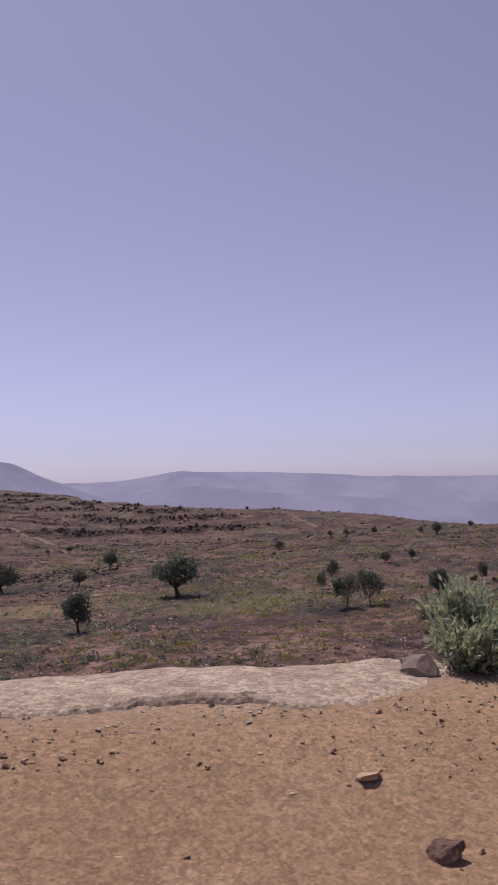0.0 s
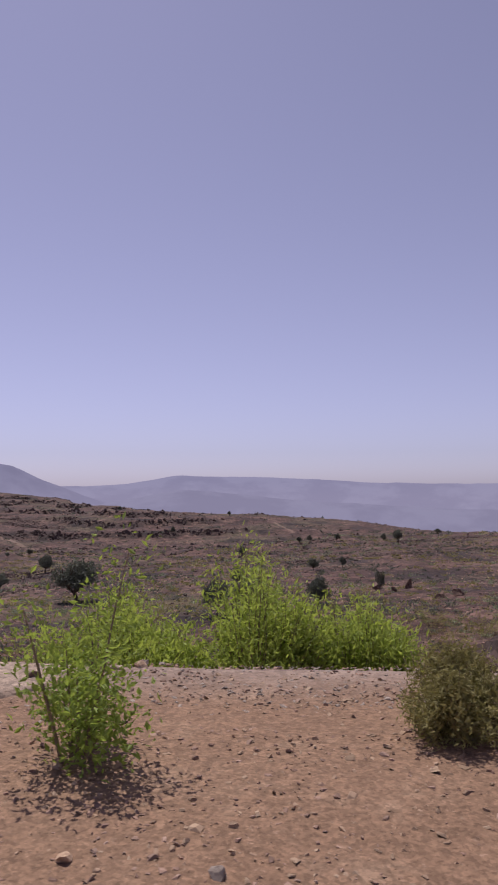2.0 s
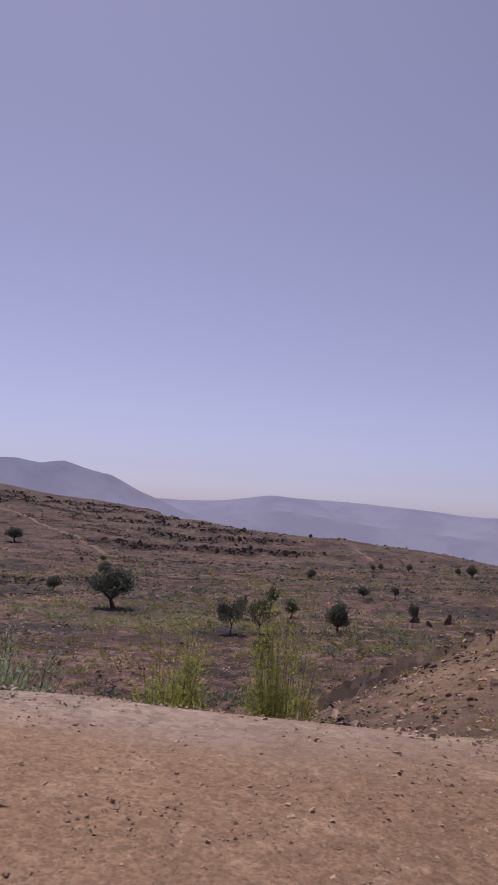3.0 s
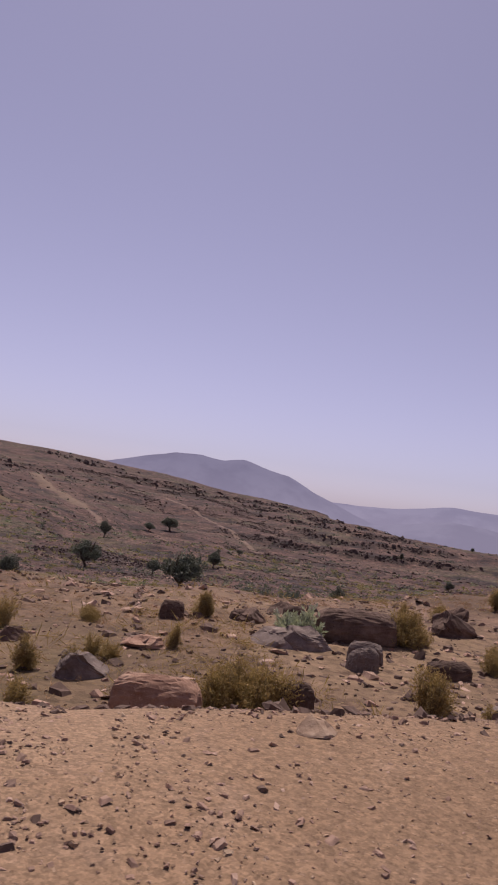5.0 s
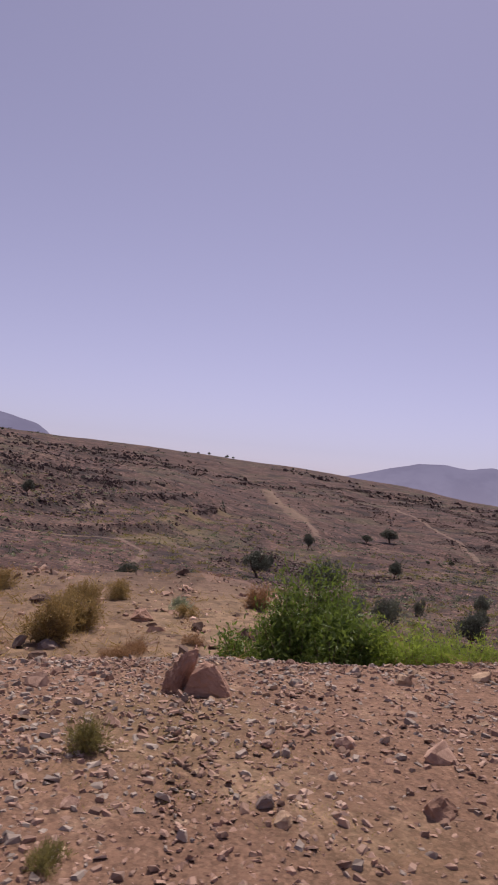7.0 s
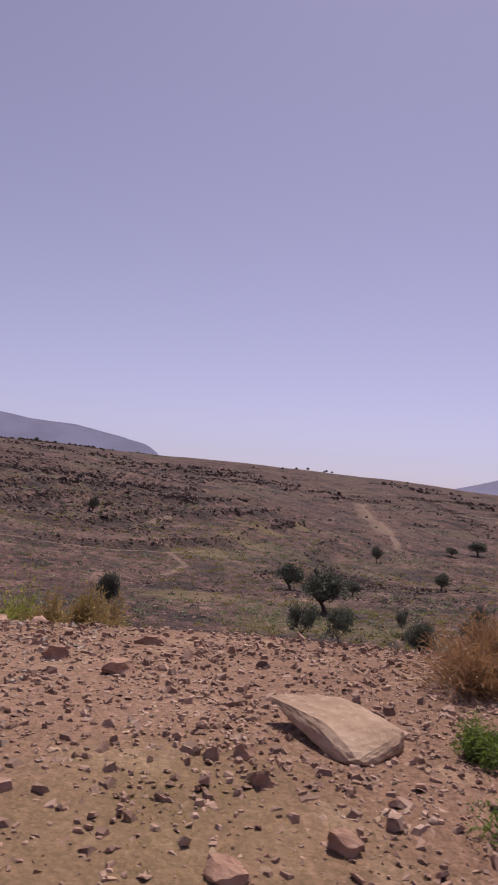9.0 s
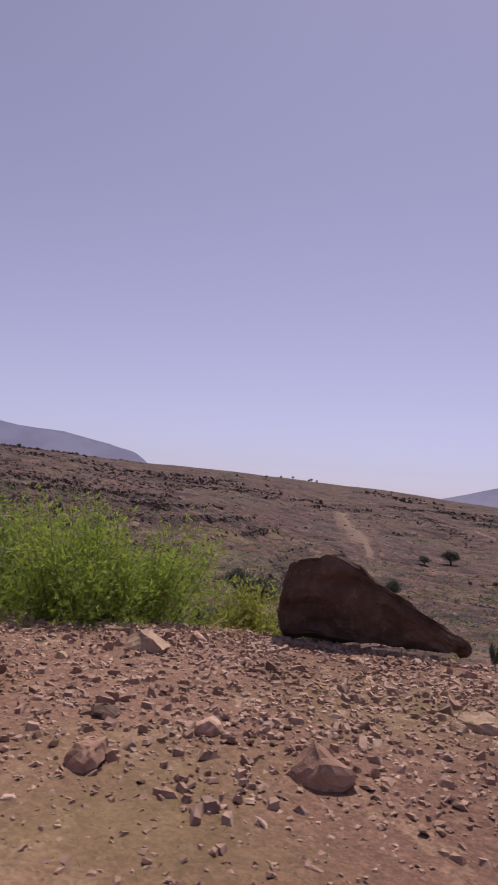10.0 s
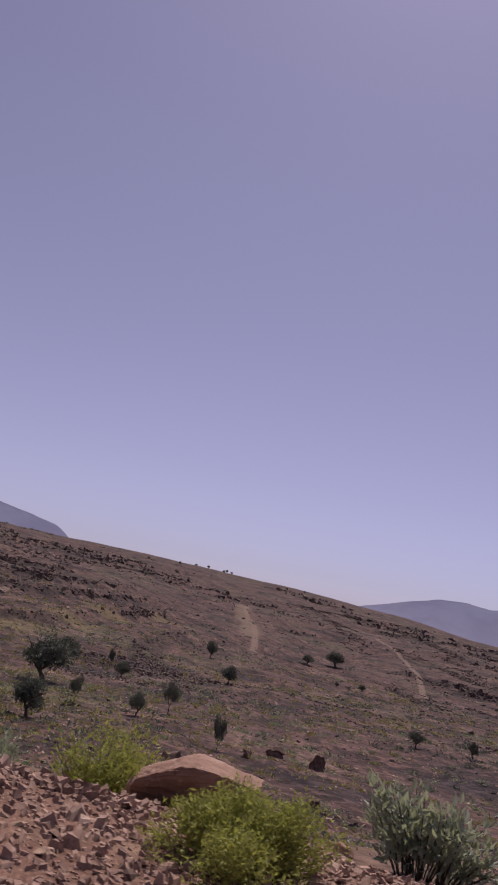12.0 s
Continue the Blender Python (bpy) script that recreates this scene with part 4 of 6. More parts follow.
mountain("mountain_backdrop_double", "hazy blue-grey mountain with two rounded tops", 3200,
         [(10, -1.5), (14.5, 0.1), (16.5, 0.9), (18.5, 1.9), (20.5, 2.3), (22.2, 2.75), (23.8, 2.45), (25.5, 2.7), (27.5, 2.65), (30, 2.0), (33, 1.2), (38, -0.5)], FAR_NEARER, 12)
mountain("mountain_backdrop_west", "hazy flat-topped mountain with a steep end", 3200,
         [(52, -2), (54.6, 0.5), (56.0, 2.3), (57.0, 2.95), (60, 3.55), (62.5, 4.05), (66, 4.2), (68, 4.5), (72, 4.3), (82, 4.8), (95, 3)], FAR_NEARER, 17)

STONES = {"RED": (ROCK_RED, "angular reddish-brown stone"), "TAN": (ROCK_TAN, "pale tan angular stone"), "DARK": (ROCK_DARK, "dark violet-brown stone"), "GREY": (ROCK_GREY, "weathered grey stone")}


def single_rock(stone, x, y, w, d, h, turn, n):
    material, words = STONES[stone]
    big = max(w, h)
    name = "boulder" if big > 0.4 else "stone"
    return boulder(name, words + (" boulder resting on dry ground" if big > 0.4 else " lying on the dry verge"), x, y, (w, d, h), turn, material, 200 + n * 5, 0.16, 4 if big > 0.35 else 3)


def squat_boulder(stone, x, y, w, d, h, turn, n):
    """A broad, round-shouldered boulder standing on the slope below the verge."""
    a, b = w / 2, d / 2
    return hull_rock("boulder", {"RED": "broad reddish boulder standing below the verge"}.get(stone, "broad dark brown boulder standing below the verge"), x, y,
                     [(-a, -b, 0), (a, -b * 0.8, 0), (-a, b, 0), (a, b, 0), (-a, -b * 0.9, h * 0.72), (a * 0.95, -b, h * 0.66), (-a * 0.7, -b * 0.4, h * 0.95), (a * 0.2, -b * 0.5, h), (a * 0.75, -b * 0.2, h * 0.92), (-a * 0.8, b, h * 0.7), (a * 0.8, b, h * 0.7)],
                     turn, STONES[stone][0], n, 0.02, 0.1, 4)


# the great split boulder at the verge: a domed block and the slab that has come away from its front
great = tagged(new("great_boulder"), "huge violet-brown boulder split by a long crack", "rock")
great.matrix_basis = pose(3.39, 4.22, 0.15) @ Matrix.Diagonal((1.07, 1.05, 1.04, 1))
part("domed_block", hull_mesh("domed_block", [
    (-1.15, -0.46, -0.05), (-0.97, -0.62, -0.08), (-0.50, -0.62, -0.1), (-0.98, -0.49, 0.18), (-0.76, -0.64, 0.21), (-0.44, -0.56, 0.26), (-1.02, -0.18, 0.27), (-0.85, 0.12, 0.40),
    (-0.59, 0.46, 0.49), (-0.21, 0.74, 0.57), (0.20, 0.84, 0.54), (0.47, 1.12, 0.56), (0.78, 1.18, 0.60), (1.08, 1.28, 0.50), (1.30, 1.28, 0.31), (-0.04, 0.13, 0.42), (0.21, 0.36, 0.45), (0.61, 0.62, 0.44),
    (1.15, 1.08, 0.38), (-1.1, 0.5, -0.15), (-0.5, 1.2, -0.15), (0.9, 1.8, -0.15), (1.35, 1.5, -0.1), (1.2, 1.05, -0.1)], ROCK_GREAT, 3, 0.013, 5, 0.25), great)
part("front_slab", hull_mesh("front_slab", [
    (-0.48, -0.69, -0.08), (-0.21, -0.66, -0.1), (0.10, -0.39, -0.08), (0.49, -0.11, -0.08), (0.86, 0.46, -0.08), (1.19, 0.84, 0.0), (-0.41, -0.81, 0.18), (-0.20, -0.83, 0.28), (0.03, -0.66, 0.31),
    (0.31, -0.40, 0.36), (0.71, 0.13, 0.34), (1.11, 0.71, 0.31), (-0.36, -0.54, 0.23), (-0.04, 0.02, 0.36), (0.20, 0.20, 0.40), (0.60, 0.46, 0.40), (1.17, 0.96, 0.36), (-0.3, -0.1, -0.1), (0.9, 1.0, -0.1)], ROCK_GREAT, 7, 0.015, 5, 0.42), great)
hull_rock("wedge_boulder", "dark wedge-shaped boulder standing at the verge edge", 59.42, 39.02,
          [(-0.62, 0.06, 0), (0.70, 0.05, 0), (-0.6, 0.6, 0), (0.7, 0.6, 0), (-0.54, -0.02, 0.58), (-0.34, -0.04, 0.68), (-0.12, 0.1, 0.60), (0.20, 0.05, 0.42), (0.52, 0.05, 0.18), (0.82, 0.1, 0.02), (-0.45, 0.5, 0.46)],
          51, ROCK_DARK, 9, 0.04, 0.05, 4)
hull_rock("block_boulder", "reddish-brown block of rock with a shaded front", 40.96, 15.88,
          [(-0.30, -0.22, -0.2), (-0.20, -0.28, -0.2), (0.16, 0.06, -0.1), (-0.40, 0.45, -0.2), (0.17, 0.7, -0.1), (-0.47, -0.52, 0.31), (-0.24, -0.52, 0.35), (0.03, -0.35, 0.31), (0.16, -0.12, 0.26),
           (-0.58, 0.07, 0.36), (-0.48, 0.39, 0.38), (-0.16, 0.63, 0.42), (0.07, 0.60, 0.43), (0.36, 0.16, 0.28), (-0.46, -0.48, 0.22), (-0.25, -0.50, 0.2), (0.35, 0.4, -0.1)],
          0, ROCK_RED, 14, 0.022, 0.12, 5)
hull_rock("tilted_slab", "pale tan slab of stone tilted on the rubble", 55.45, 31.52,
          [(-0.44, -0.10, 0.13), (-0.38, -0.05, 0.09), (0.12, -0.20, 0), (0.24, -0.1, 0), (0.22, -0.18, 0.04), (0.02, -0.16, 0.13), (0.2, 0.18, 0.10), (-0.2, 0.2, 0.15), (-0.1, 0.15, 0), (0.22, 0.15, 0)],
          0, ROCK_TAN, 19, 0.010, 0.02, 4)
hull_rock("pale_slab", "pale tan slab lying beside a dry bush", 41.5, 16.52,
          [(-0.25, -0.12, 0), (0.2, -0.22, 0), (0.3, 0.1, 0), (-0.2, 0.2, 0), (-0.27, -0.1, 0.1), (-0.1, -0.05, 0.19), (0.25, -0.2, 0.14), (0.33, 0.1, 0.17), (-0.15, 0.25, 0.22)],
          0, ROCK_TAN, 23, 0.03, 0.02, 4)
pointed = tagged(new("pointed_rock"), "pointed reddish rock split in two leaning pieces", "rock")
pointed.matrix_basis = pose(45.05, 20.33, ground_z(45.05, 20.33) - 0.03, 0, 0, 40)
part("pointed_block", hull_mesh("pointed_block", [(-0.10, -0.06, 0), (0.20, -0.02, 0), (-0.05, 0.16, 0), (0.19, 0.14, 0), (-0.05, -0.04, 0.13), (0.02, 0.03, 0.20), (0.07, 0.0, 0.19), (0.14, 0.03, 0.08)], ROCK_RED, 28, 0.03, 4), pointed)
part("leaning_slab", hull_mesh("leaning_slab", [(-0.19, 0.0, 0), (-0.10, -0.02, 0), (-0.17, 0.18, 0), (-0.05, 0.17, 0), (-0.16, 0.02, 0.13), (-0.08, 0.05, 0.23), (0.0, 0.10, 0.25), (-0.02, 0.16, 0.2)], ROCK_RED, 31, 0.03, 4), pointed)
hull_rock("ridge_slab", "reddish tilted slab behind a yellow bush", 70.99, 49.15,
          [(-0.30, 0.14, -0.1), (0.30, 0.14, -0.1), (-0.3, 0.35, -0.1), (0.33, 0.35, -0.1), (-0.32, 0, 0.08), (-0.10, -0.06, 0.19), (0.0, -0.08, 0.22), (0.33, -0.05, 0.17), (0.36, 0.3, 0.15), (0.0, 0.35, 0.22), (-0.26, 0.3, 0.10)],
          44, ROCK_RED, 33, 0.025, 0.08, 4)

# shrubs: height and radius in metres
shrub("grey", 1.6, 3.68, 0.48, 0.55)
shrub("grey", 1.83, 4.53, 0.6, 0.48)
shrub("grey", 1.25, 4.56, 0.48, 0.42)
shrub("yellow", 3.8, 3.33, 0.15, 0.13, tone="LEAF_LIME", label="small olive-green tuft beside a dark stone")
shrub("yellow", 5.56, 4.16, 0.18, 0.17, tone="LEAF_LIME", label="low yellow-green cushion of twigs on the verge")
shrub("yellow", 7.09, 4.7, 0.22, 0.18, tone="LEAF_TUSS", label="round olive-green bush on the pale crust")
shrub("yellow", 7.07, 4.15, 0.11, 0.14, tone="LEAF_LIME", label="low yellow-green cushion of twigs on the verge")
shrub("olive", 8.3, 5.08, 0.14, 0.12)
shrub("sprig", 12.9, 5.0, 0.80, 0.42, tone="LEAF_BRIGHT", label="airy bright green sapling beside the dirt verge", dense=0.75)
shrub("thicket", 12.62, 7.75, 0.94, 0.75)
shrub("thicket", 13.57, 8.05, 1.34, 0.77)
shrub("thicket", 14.49, 8.19, 1.03, 0.51)
shrub("yellow", 14.47, 5.53, 0.37, 0.34, tone="LEAF_TUSS", label="rounded dark olive bush on the dirt verge")
shrub("grey", 15.15, 4.96, 0.25, 0.21)
shrub("grey", 17.51, 8.61, 0.85, 0.45)
shrub("grey", 18.11, 8.75, 0.93, 0.44)
shrub("olive", 28.98, 58.83, 2.51, 3.35)
shrub("lime", 31.97, 62.65, 2.68, 2.9)
shrub("olive", 22.17, 56.99, 1.84, 3.06)
shrub("lime", 28.56, 65.75, 1.89, 2.6)
shrub("feather", 16.97, 8.62, 0.89, 0.34)
shrub("lime", 19.43, 9.33, 1.26, 0.52)
shrub("lime", 20.27, 10.71, 1.88, 0.52)
shrub("grey", 17.1, 11.24, 1.59, 0.83)
shrub("olive", 17.72, 5.89, 0.08, 0.11)
shrub("dry", 42.15, 16.36, 0.26, 0.26)
shrub("olive", 42.42, 16.53, 0.16, 0.1)
shrub("green", 41.6, 17.75, 0.58, 0.62)
shrub("green", 42.5, 17.8, 0.50, 0.62)
shrub("sprig", 42.03, 18.44, 0.87, 0.24)
shrub("green", 42.15, 17.35, 0.36, 0.36)
shrub("milk", 42.2, 17.05, 0.24, 0.2)
shrub("green", 42.55, 18.5, 0.5, 0.3)
shrub("olive", 42.75, 16.9, 0.15, 0.13)
shrub("milk", 43.61, 18.01, 0.29, 0.24)
shrub("grey", 44.17, 19.15, 0.32, 0.2)
shrub("green", 44.66, 22.12, 0.52, 0.34, dense=0.7)
shrub("green", 44.10, 21.99, 0.50, 0.34, dense=0.45)
shrub("tussock", 45.25, 19.5, 0.15, 0.10)
shrub("tussock", 45.72, 19.02, 0.07, 0.09)
shrub("feather", 44.38, 22.2, 0.95, 0.42, tone="LEAF_GREEN", label="airy green shrub rising behind a pointed rock", dense=0.55)
shrub("lime", 45.14, 22.31, 0.30, 0.42, tone="LEAF_BRIGHT")
shrub("lime", 45.39, 22.45, 0.22, 0.34, tone="LEAF_BRIGHT")
shrub("grey", 47.33, 20.57, 0.54, 0.5)
shrub("olive", 44.32, 25.53, 0.37, 0.27)
shrub("olive", 51.86, 32.02, 0.66, 0.3)
shrub("lime", 50.67, 31.78, 0.81, 0.78)
shrub("lime", 49.79, 31.23, 1.0, 0.36)
shrub("olive", 52.03, 32.26, 0.69, 0.28)
shrub("lime", 51.5, 31.89, 0.74, 0.26)
shrub("dry", 55.12, 33.1, 0.40, 0.50)
shrub("green", 55.87, 31.89, 0.15, 0.13)
shrub("green", 56.38, 31.52, 0.16, 0.22)
shrub("sage", 56.86, 35.9, 0.85, 1.46)
shrub("sage", 55.74, 35.47, 0.85, 0.38)
shrub("olive", 57.41, 33.39, 0.12, 0.1)
shrub("olive", 57.91, 34.13, 0.1, 0.07)
shrub("feather", 57.62, 37.99, 1.05, 1.06)
shrub("feather", 56.84, 37.14, 1.31, 0.74)
shrub("lime", 58.47, 38.86, 0.61, 0.34)
shrub("dry", 59.59, 36.07, 0.34, 0.36)
shrub("yellow", 62.89, 41.23, 0.26, 0.29)
shrub("milk", 61.8, 41.1, 0.46, 0.38)
shrub("lime", 61.79, 41.63, 0.18, 0.14)
shrub("dry", 63.17, 39.5, 0.27, 0.23)
shrub("tussock", 63.12, 40.42, 0.1, 0.06)
shrub("grey", 59.2, 44.82, 1.6, 0.5)
shrub("olive", 61.94, 43.33, 0.54, 0.12)
shrub("grey", 61.75, 45.04, 1.11, 0.24)
shrub("lime", 64.32, 43.48, 0.42, 0.32)
shrub("lime", 66.1, 44.08, 0.5, 0.5, tone="LEAF_BRIGHT", label="bright green shrub growing below the verge edge")
shrub("green", 66.13, 43.74, 0.35, 0.23)
shrub("grey", 64.87, 44.41, 0.41, 0.24)
shrub("lime", 67.52, 46.04, 0.33, 0.22)
shrub("lime", 68.0, 47.0, 0.36, 0.42)
shrub("olive", 66.99, 47.13, 0.28, 0.1)
shrub("olive", 68.8, 45.9, 0.07, 0.07)
shrub("lime", 68.85, 47.77, 0.35, 0.25)
shrub("grey", 70.36, 48.56, 0.15, 0.14)
shrub("tussock", 71.11, 48.03, 0.13, 0.08)
shrub("lime", 70.42, 49.09, 0.40, 0.27)
shrub("yellow", 71.56, 48.86, 0.28, 0.31, tone="LEAF_LIME", label="rounded yellow-green bush at the verge edge")
shrub("milk", 71.05, 51.28, 0.55, 0.42)

# the bench between the verge and the valley
shrub("olive", 29.43, 13.22, 0.70, 0.34)
shrub("yellow", 28.70, 12.58, 0.30, 0.31)
shrub("olive", 30.16, 13.58, 0.30, 0.29)
shrub("olive", 29.98, 14.97, 0.40, 0.14)
shrub("olive", 30.19, 15.95, 0.29, 0.12)
shrub("olive", 28.48, 16.47, 0.44, 0.20)
shrub("olive", 27.80, 14.35, 0.20, 0.15)
shrub("yellow", 27.38, 16.41, 0.37, 0.39)
shrub("olive", 32.67, 15.14, 0.54, 0.33)
shrub("olive", 32.10, 14.69, 0.21, 0.17)
shrub("milk", 31.94, 18.66, 0.50, 0.35)
shrub("yellow", 32.40, 15.05, 0.57, 0.34, tone="LEAF_OLIVE", label="rounded olive bush between the rocks")
shrub("olive", 30.53, 15.15, 0.35, 0.12)
shrub("olive", 30.62, 14.10, 0.27, 0.15)
shrub("milk", 31.60, 19.41, 0.27, 0.39)
shrub("olive", 33.29, 19.64, 0.58, 0.29)
shrub("olive", 34.55, 19.42, 0.34, 0.16)
shrub("yellow", 30.17, 19.26, 0.43, 0.18, tone="LEAF_OLIVE")
shrub("olive", 30.82, 16.93, 0.34, 0.11)
shrub("olive", 30.40, 16.01, 0.24, 0.17)
shrub("yellow", 28.98, 17.64, 0.22, 0.24, tone="LEAF_OLIVE")
shrub("olive", 34.03, 16.27, 0.55, 0.24)
shrub("olive", 34.66, 16.28, 0.27, 0.15)
shrub("olive", 33.23, 19.68, 0.50, 0.32)
shrub("yellow", 33.45, 19.93, 0.29, 0.18, tone="LEAF_OLIVE")
shrub("olive", 34.52, 18.91, 0.36, 0.17)
shrub("olive", 32.79, 22.38, 0.29, 0.12)
shrub("olive", 35.78, 17.40, 0.65, 0.23)
shrub("olive", 36.70, 18.16, 0.40, 0.23)
shrub("olive", 37.39, 18.03, 0.54, 0.23)
shrub("yellow", 35.12, 22.82, 0.50, 0.34)
shrub("yellow", 35.49, 23.72, 0.42, 0.30)
shrub("olive", 36.64, 22.79, 0.28, 0.16)
shrub("olive", 35.64, 19.64, 0.19, 0.11)
shrub("olive", 33.45, 22.09, 0.34, 0.23)
shrub("dry", 35.96, 19.35, 0.38, 0.18)
shrub("yellow", 37.65, 18.92, 0.20, 0.17, tone="LEAF_OLIVE")
shrub("olive", 38.34, 18.65, 0.51, 0.17)
shrub("lime", 38.19, 18.46, 0.08, 0.23)
shrub("dry", 37.43, 20.41, 0.16, 0.23)
shrub("milk", 35.43, 22.83, 0.43, 0.23)
shrub("yellow", 34.42, 24.25, 0.49, 0.23, tone="LEAF_OLIVE")
shrub("lime", 35.35, 23.77, 0.20, 0.29)
shrub("olive", 36.46, 24.36, 0.48, 0.39)
shrub("milk", 37.86, 21.14, 0.33, 0.17)
shrub("dry", 38.76, 21.48, 0.20, 0.15)
shrub("olive", 39.54, 23.74, 0.51, 0.33)
shrub("dry", 37.91, 22.46, 0.17, 0.23)
shrub("green", 39.94, 21.12, 0.53, 0.41)
shrub("olive", 39.55, 23.61, 0.40, 0.30)
shrub("lime", 35.70, 23.39, 0.24, 0.41)
shrub("olive", 37.73, 21.15, 0.33, 0.20)
shrub("grey", 39.73, 25.53, 0.18, 0.21)
shrub("dry", 40.21, 26.75, 0.39, 0.20)
shrub("dry", 42.27, 22.66, 0.24, 0.17)
shrub("dry", 41.11, 23.19, 0.14, 0.20)
shrub("dry", 41.11, 23.50, 0.16, 0.20)
shrub("olive", 39.97, 23.10, 0.61, 0.29)
shrub("olive", 38.47, 24.71, 0.36, 0.30)
shrub("olive", 38.37, 25.39, 0.36, 0.24)
shrub("dry", 41.27, 23.16, 0.20, 0.18, tone="LEAF_DRY", label="low straw-coloured dry bush on sandy ground")
shrub("olive", 40.11, 25.25, 0.17, 0.18)
shrub("dry", 41.30, 24.22, 0.15, 0.14, tone="LEAF_DRY", label="low straw-coloured dry bush on sandy ground")
shrub("milk", 40.24, 15.75, 0.40, 0.25)
shrub("grey", 39.78, 14.51, 0.27, 0.18)

# trees: height, width, form
tree(-10.25, 102.7, 6.4, 7.6, 0)
tree(-17.3, 73.8, 4.6, 3.6, 1)
tree(9.9, 77.8, 4.5, 3.6, 2, True)
tree(12.7, 79.9, 4.2, 3.5, 3, True)
tree(8.9, 94, 3.4, 1.6, 0, True)
tree(20.5, 81.3, 3.6, 3.2, 1)
tree(59.9, 237.8, 4.6, 4.2, 2)
tree(-43.2, 128.4, 5.8, 6.4, 3)
tree(-98.2, 221.3, 6.5, 4.4, 0)
tree(11.5, 104.8, 4.0, 2.4, 1, True)
tree(14.69, 62.64, 2.55, 1.67, 0, True)
tree(-30.7, 131.76, 3.04, 3.44, 1)
tree(42.46, 254.46, 3.11, 2.52, 2)
tree(32.48, 302.79, 3.23, 2.77, 3)
tree(33.38, 259.43, 2.97, 2.38, 0)
tree(57.43, 250.29, 2.67, 2.48, 1)
tree(82.03, 276.22, 2.11, 2.95, 2)
tree(30.31, 139.78, 2.4, 1.6, 3)
tree(24.54, 135.65, 2.48, 2.48, 0)
tree(10.0, 261.38, 3.59, 3.99, 1)
tree(-75.81, 499.85, 3.44, 3.82, 2)
tree(-2.11, 505.56, 3.48, 3.09, 3)
tree(-29.53, 402.29, 4.61, 2.76, 0)
tree(-62.91, 256.38, 2.15, 2.93, 1)
tree(29.34, 94.26, 3.6, 1.5, 2, True)
tree(-68.84, 250.6, 1.92, 1.73, 3)
tree(-56.72, 149.51, 4.09, 1.54, 0)
tree(-138.46, 346.97, 7.36, 11.32, 1)
tree(-145.2, 142.05, 5.21, 4.34, 2)
tree(-139.16, 326.1, 5.22, 6.27, 3)
tree(14.59, 97.58, 2.54, 2.03, 0)
tree(-30.22, 158.49, 4.03, 4.03, 1)
tree(-709.48, 379.43, 4.98, 6.22, 2)
tree(-690.8, 391.93, 3.71, 4.32, 3)
tree(-643.35, 425.58, 3.64, 3.64, 0)
tree(-633.58, 681.73, 3.64, 4.37, 1)
tree(-703.82, 776.11, 4.08, 4.9, 2)
tree(-738.6, 834.49, 5.2, 5.2, 3)
tree(-714.46, 850.53, 5.16, 5.16, 0)
tree(-509.49, 749.73, 3.49, 4.18, 1)
tree(-577.43, 583.73, 3.21, 3.85, 2)
tree(-673.95, 803.22, 4.09, 4.91, 3)
tree(-681.7, 827.64, 4.1, 4.92, 0)
tree(-578.13, 872.41, 3.16, 4.73, 1)

# boulders and single stones: width, depth, height, turn, form
single_rock("GREY", 0.95, 4.34, 0.27, 0.19, 0.14, -25, 0)
single_rock("DARK", 0.69, 2.74, 0.17, 0.10, 0.08, -20, 70)
single_rock("TAN", 0.48, 3.15, 0.12, 0.10, 0.04, -1, 2)
single_rock("TAN", 4.87, 5.40, 0.38, 0.30, 0.18, -11, 3)
single_rock("TAN", 5.15, 5.12, 0.25, 0.20, 0.16, 26, 4)
squat_boulder("TAN", 4.96, 5.42, 0.24, 0.19, 0.26, 3, 5)
single_rock("DARK", 4.68, 4.61, 0.56, 0.45, 0.26, 0, 6)
single_rock("TAN", 5.01, 4.26, 0.16, 0.13, 0.11, -13, 7)
single_rock("DARK", 3.37, 3.40, 0.13, 0.10, 0.07, 24, 8)
single_rock("TAN", 3.30, 3.16, 0.14, 0.11, 0.10, 11, 9)
single_rock("DARK", 3.73, 3.29, 0.14, 0.11, 0.06, -2, 10)
single_rock("RED", 6.70, 5.66, 0.12, 0.10, 0.07, -14, 11)
single_rock("DARK", 5.87, 3.05, 0.08, 0.06, 0.05, 23, 12)
single_rock("DARK", 9.31, 4.19, 0.24, 0.14, 0.07, 6, 13)
single_rock("RED", 10.35, 3.99, 0.15, 0.10, 0.04, -7, 14)
squat_boulder("DARK", 16.31, 8.32, 0.93, 0.65, 1.02, 4, 15)
squat_boulder("DARK", 15.40, 8.24, 0.69, 0.48, 0.74, 4, 16)
single_rock("TAN", 14.56, 4.50, 0.25, 0.20, 0.07, 5, 17)
single_rock("GREY", 41.61, 16.59, 0.20, 0.16, 0.09, 10, 46)
single_rock("RED", 41.40, 15.49, 0.11, 0.09, 0.08, 43, 47)
single_rock("RED", 43.09, 17.26, 0.16, 0.11, 0.05, 37, 48)
single_rock("RED", 46.43, 20.11, 0.12, 0.10, 0.08, 29, 49)
single_rock("GREY", 45.99, 19.71, 0.07, 0.06, 0.05, 16, 50)
squat_boulder("DARK", 52.19, 32.26, 0.43, 0.30, 0.31, 49, 53)
single_rock("RED", 53.48, 31.86, 0.22, 0.15, 0.07, 72, 54)
single_rock("RED", 54.03, 31.29, 0.19, 0.15, 0.09, 59, 55)
single_rock("RED", 54.46, 29.56, 0.08, 0.06, 0.05, 46, 56)
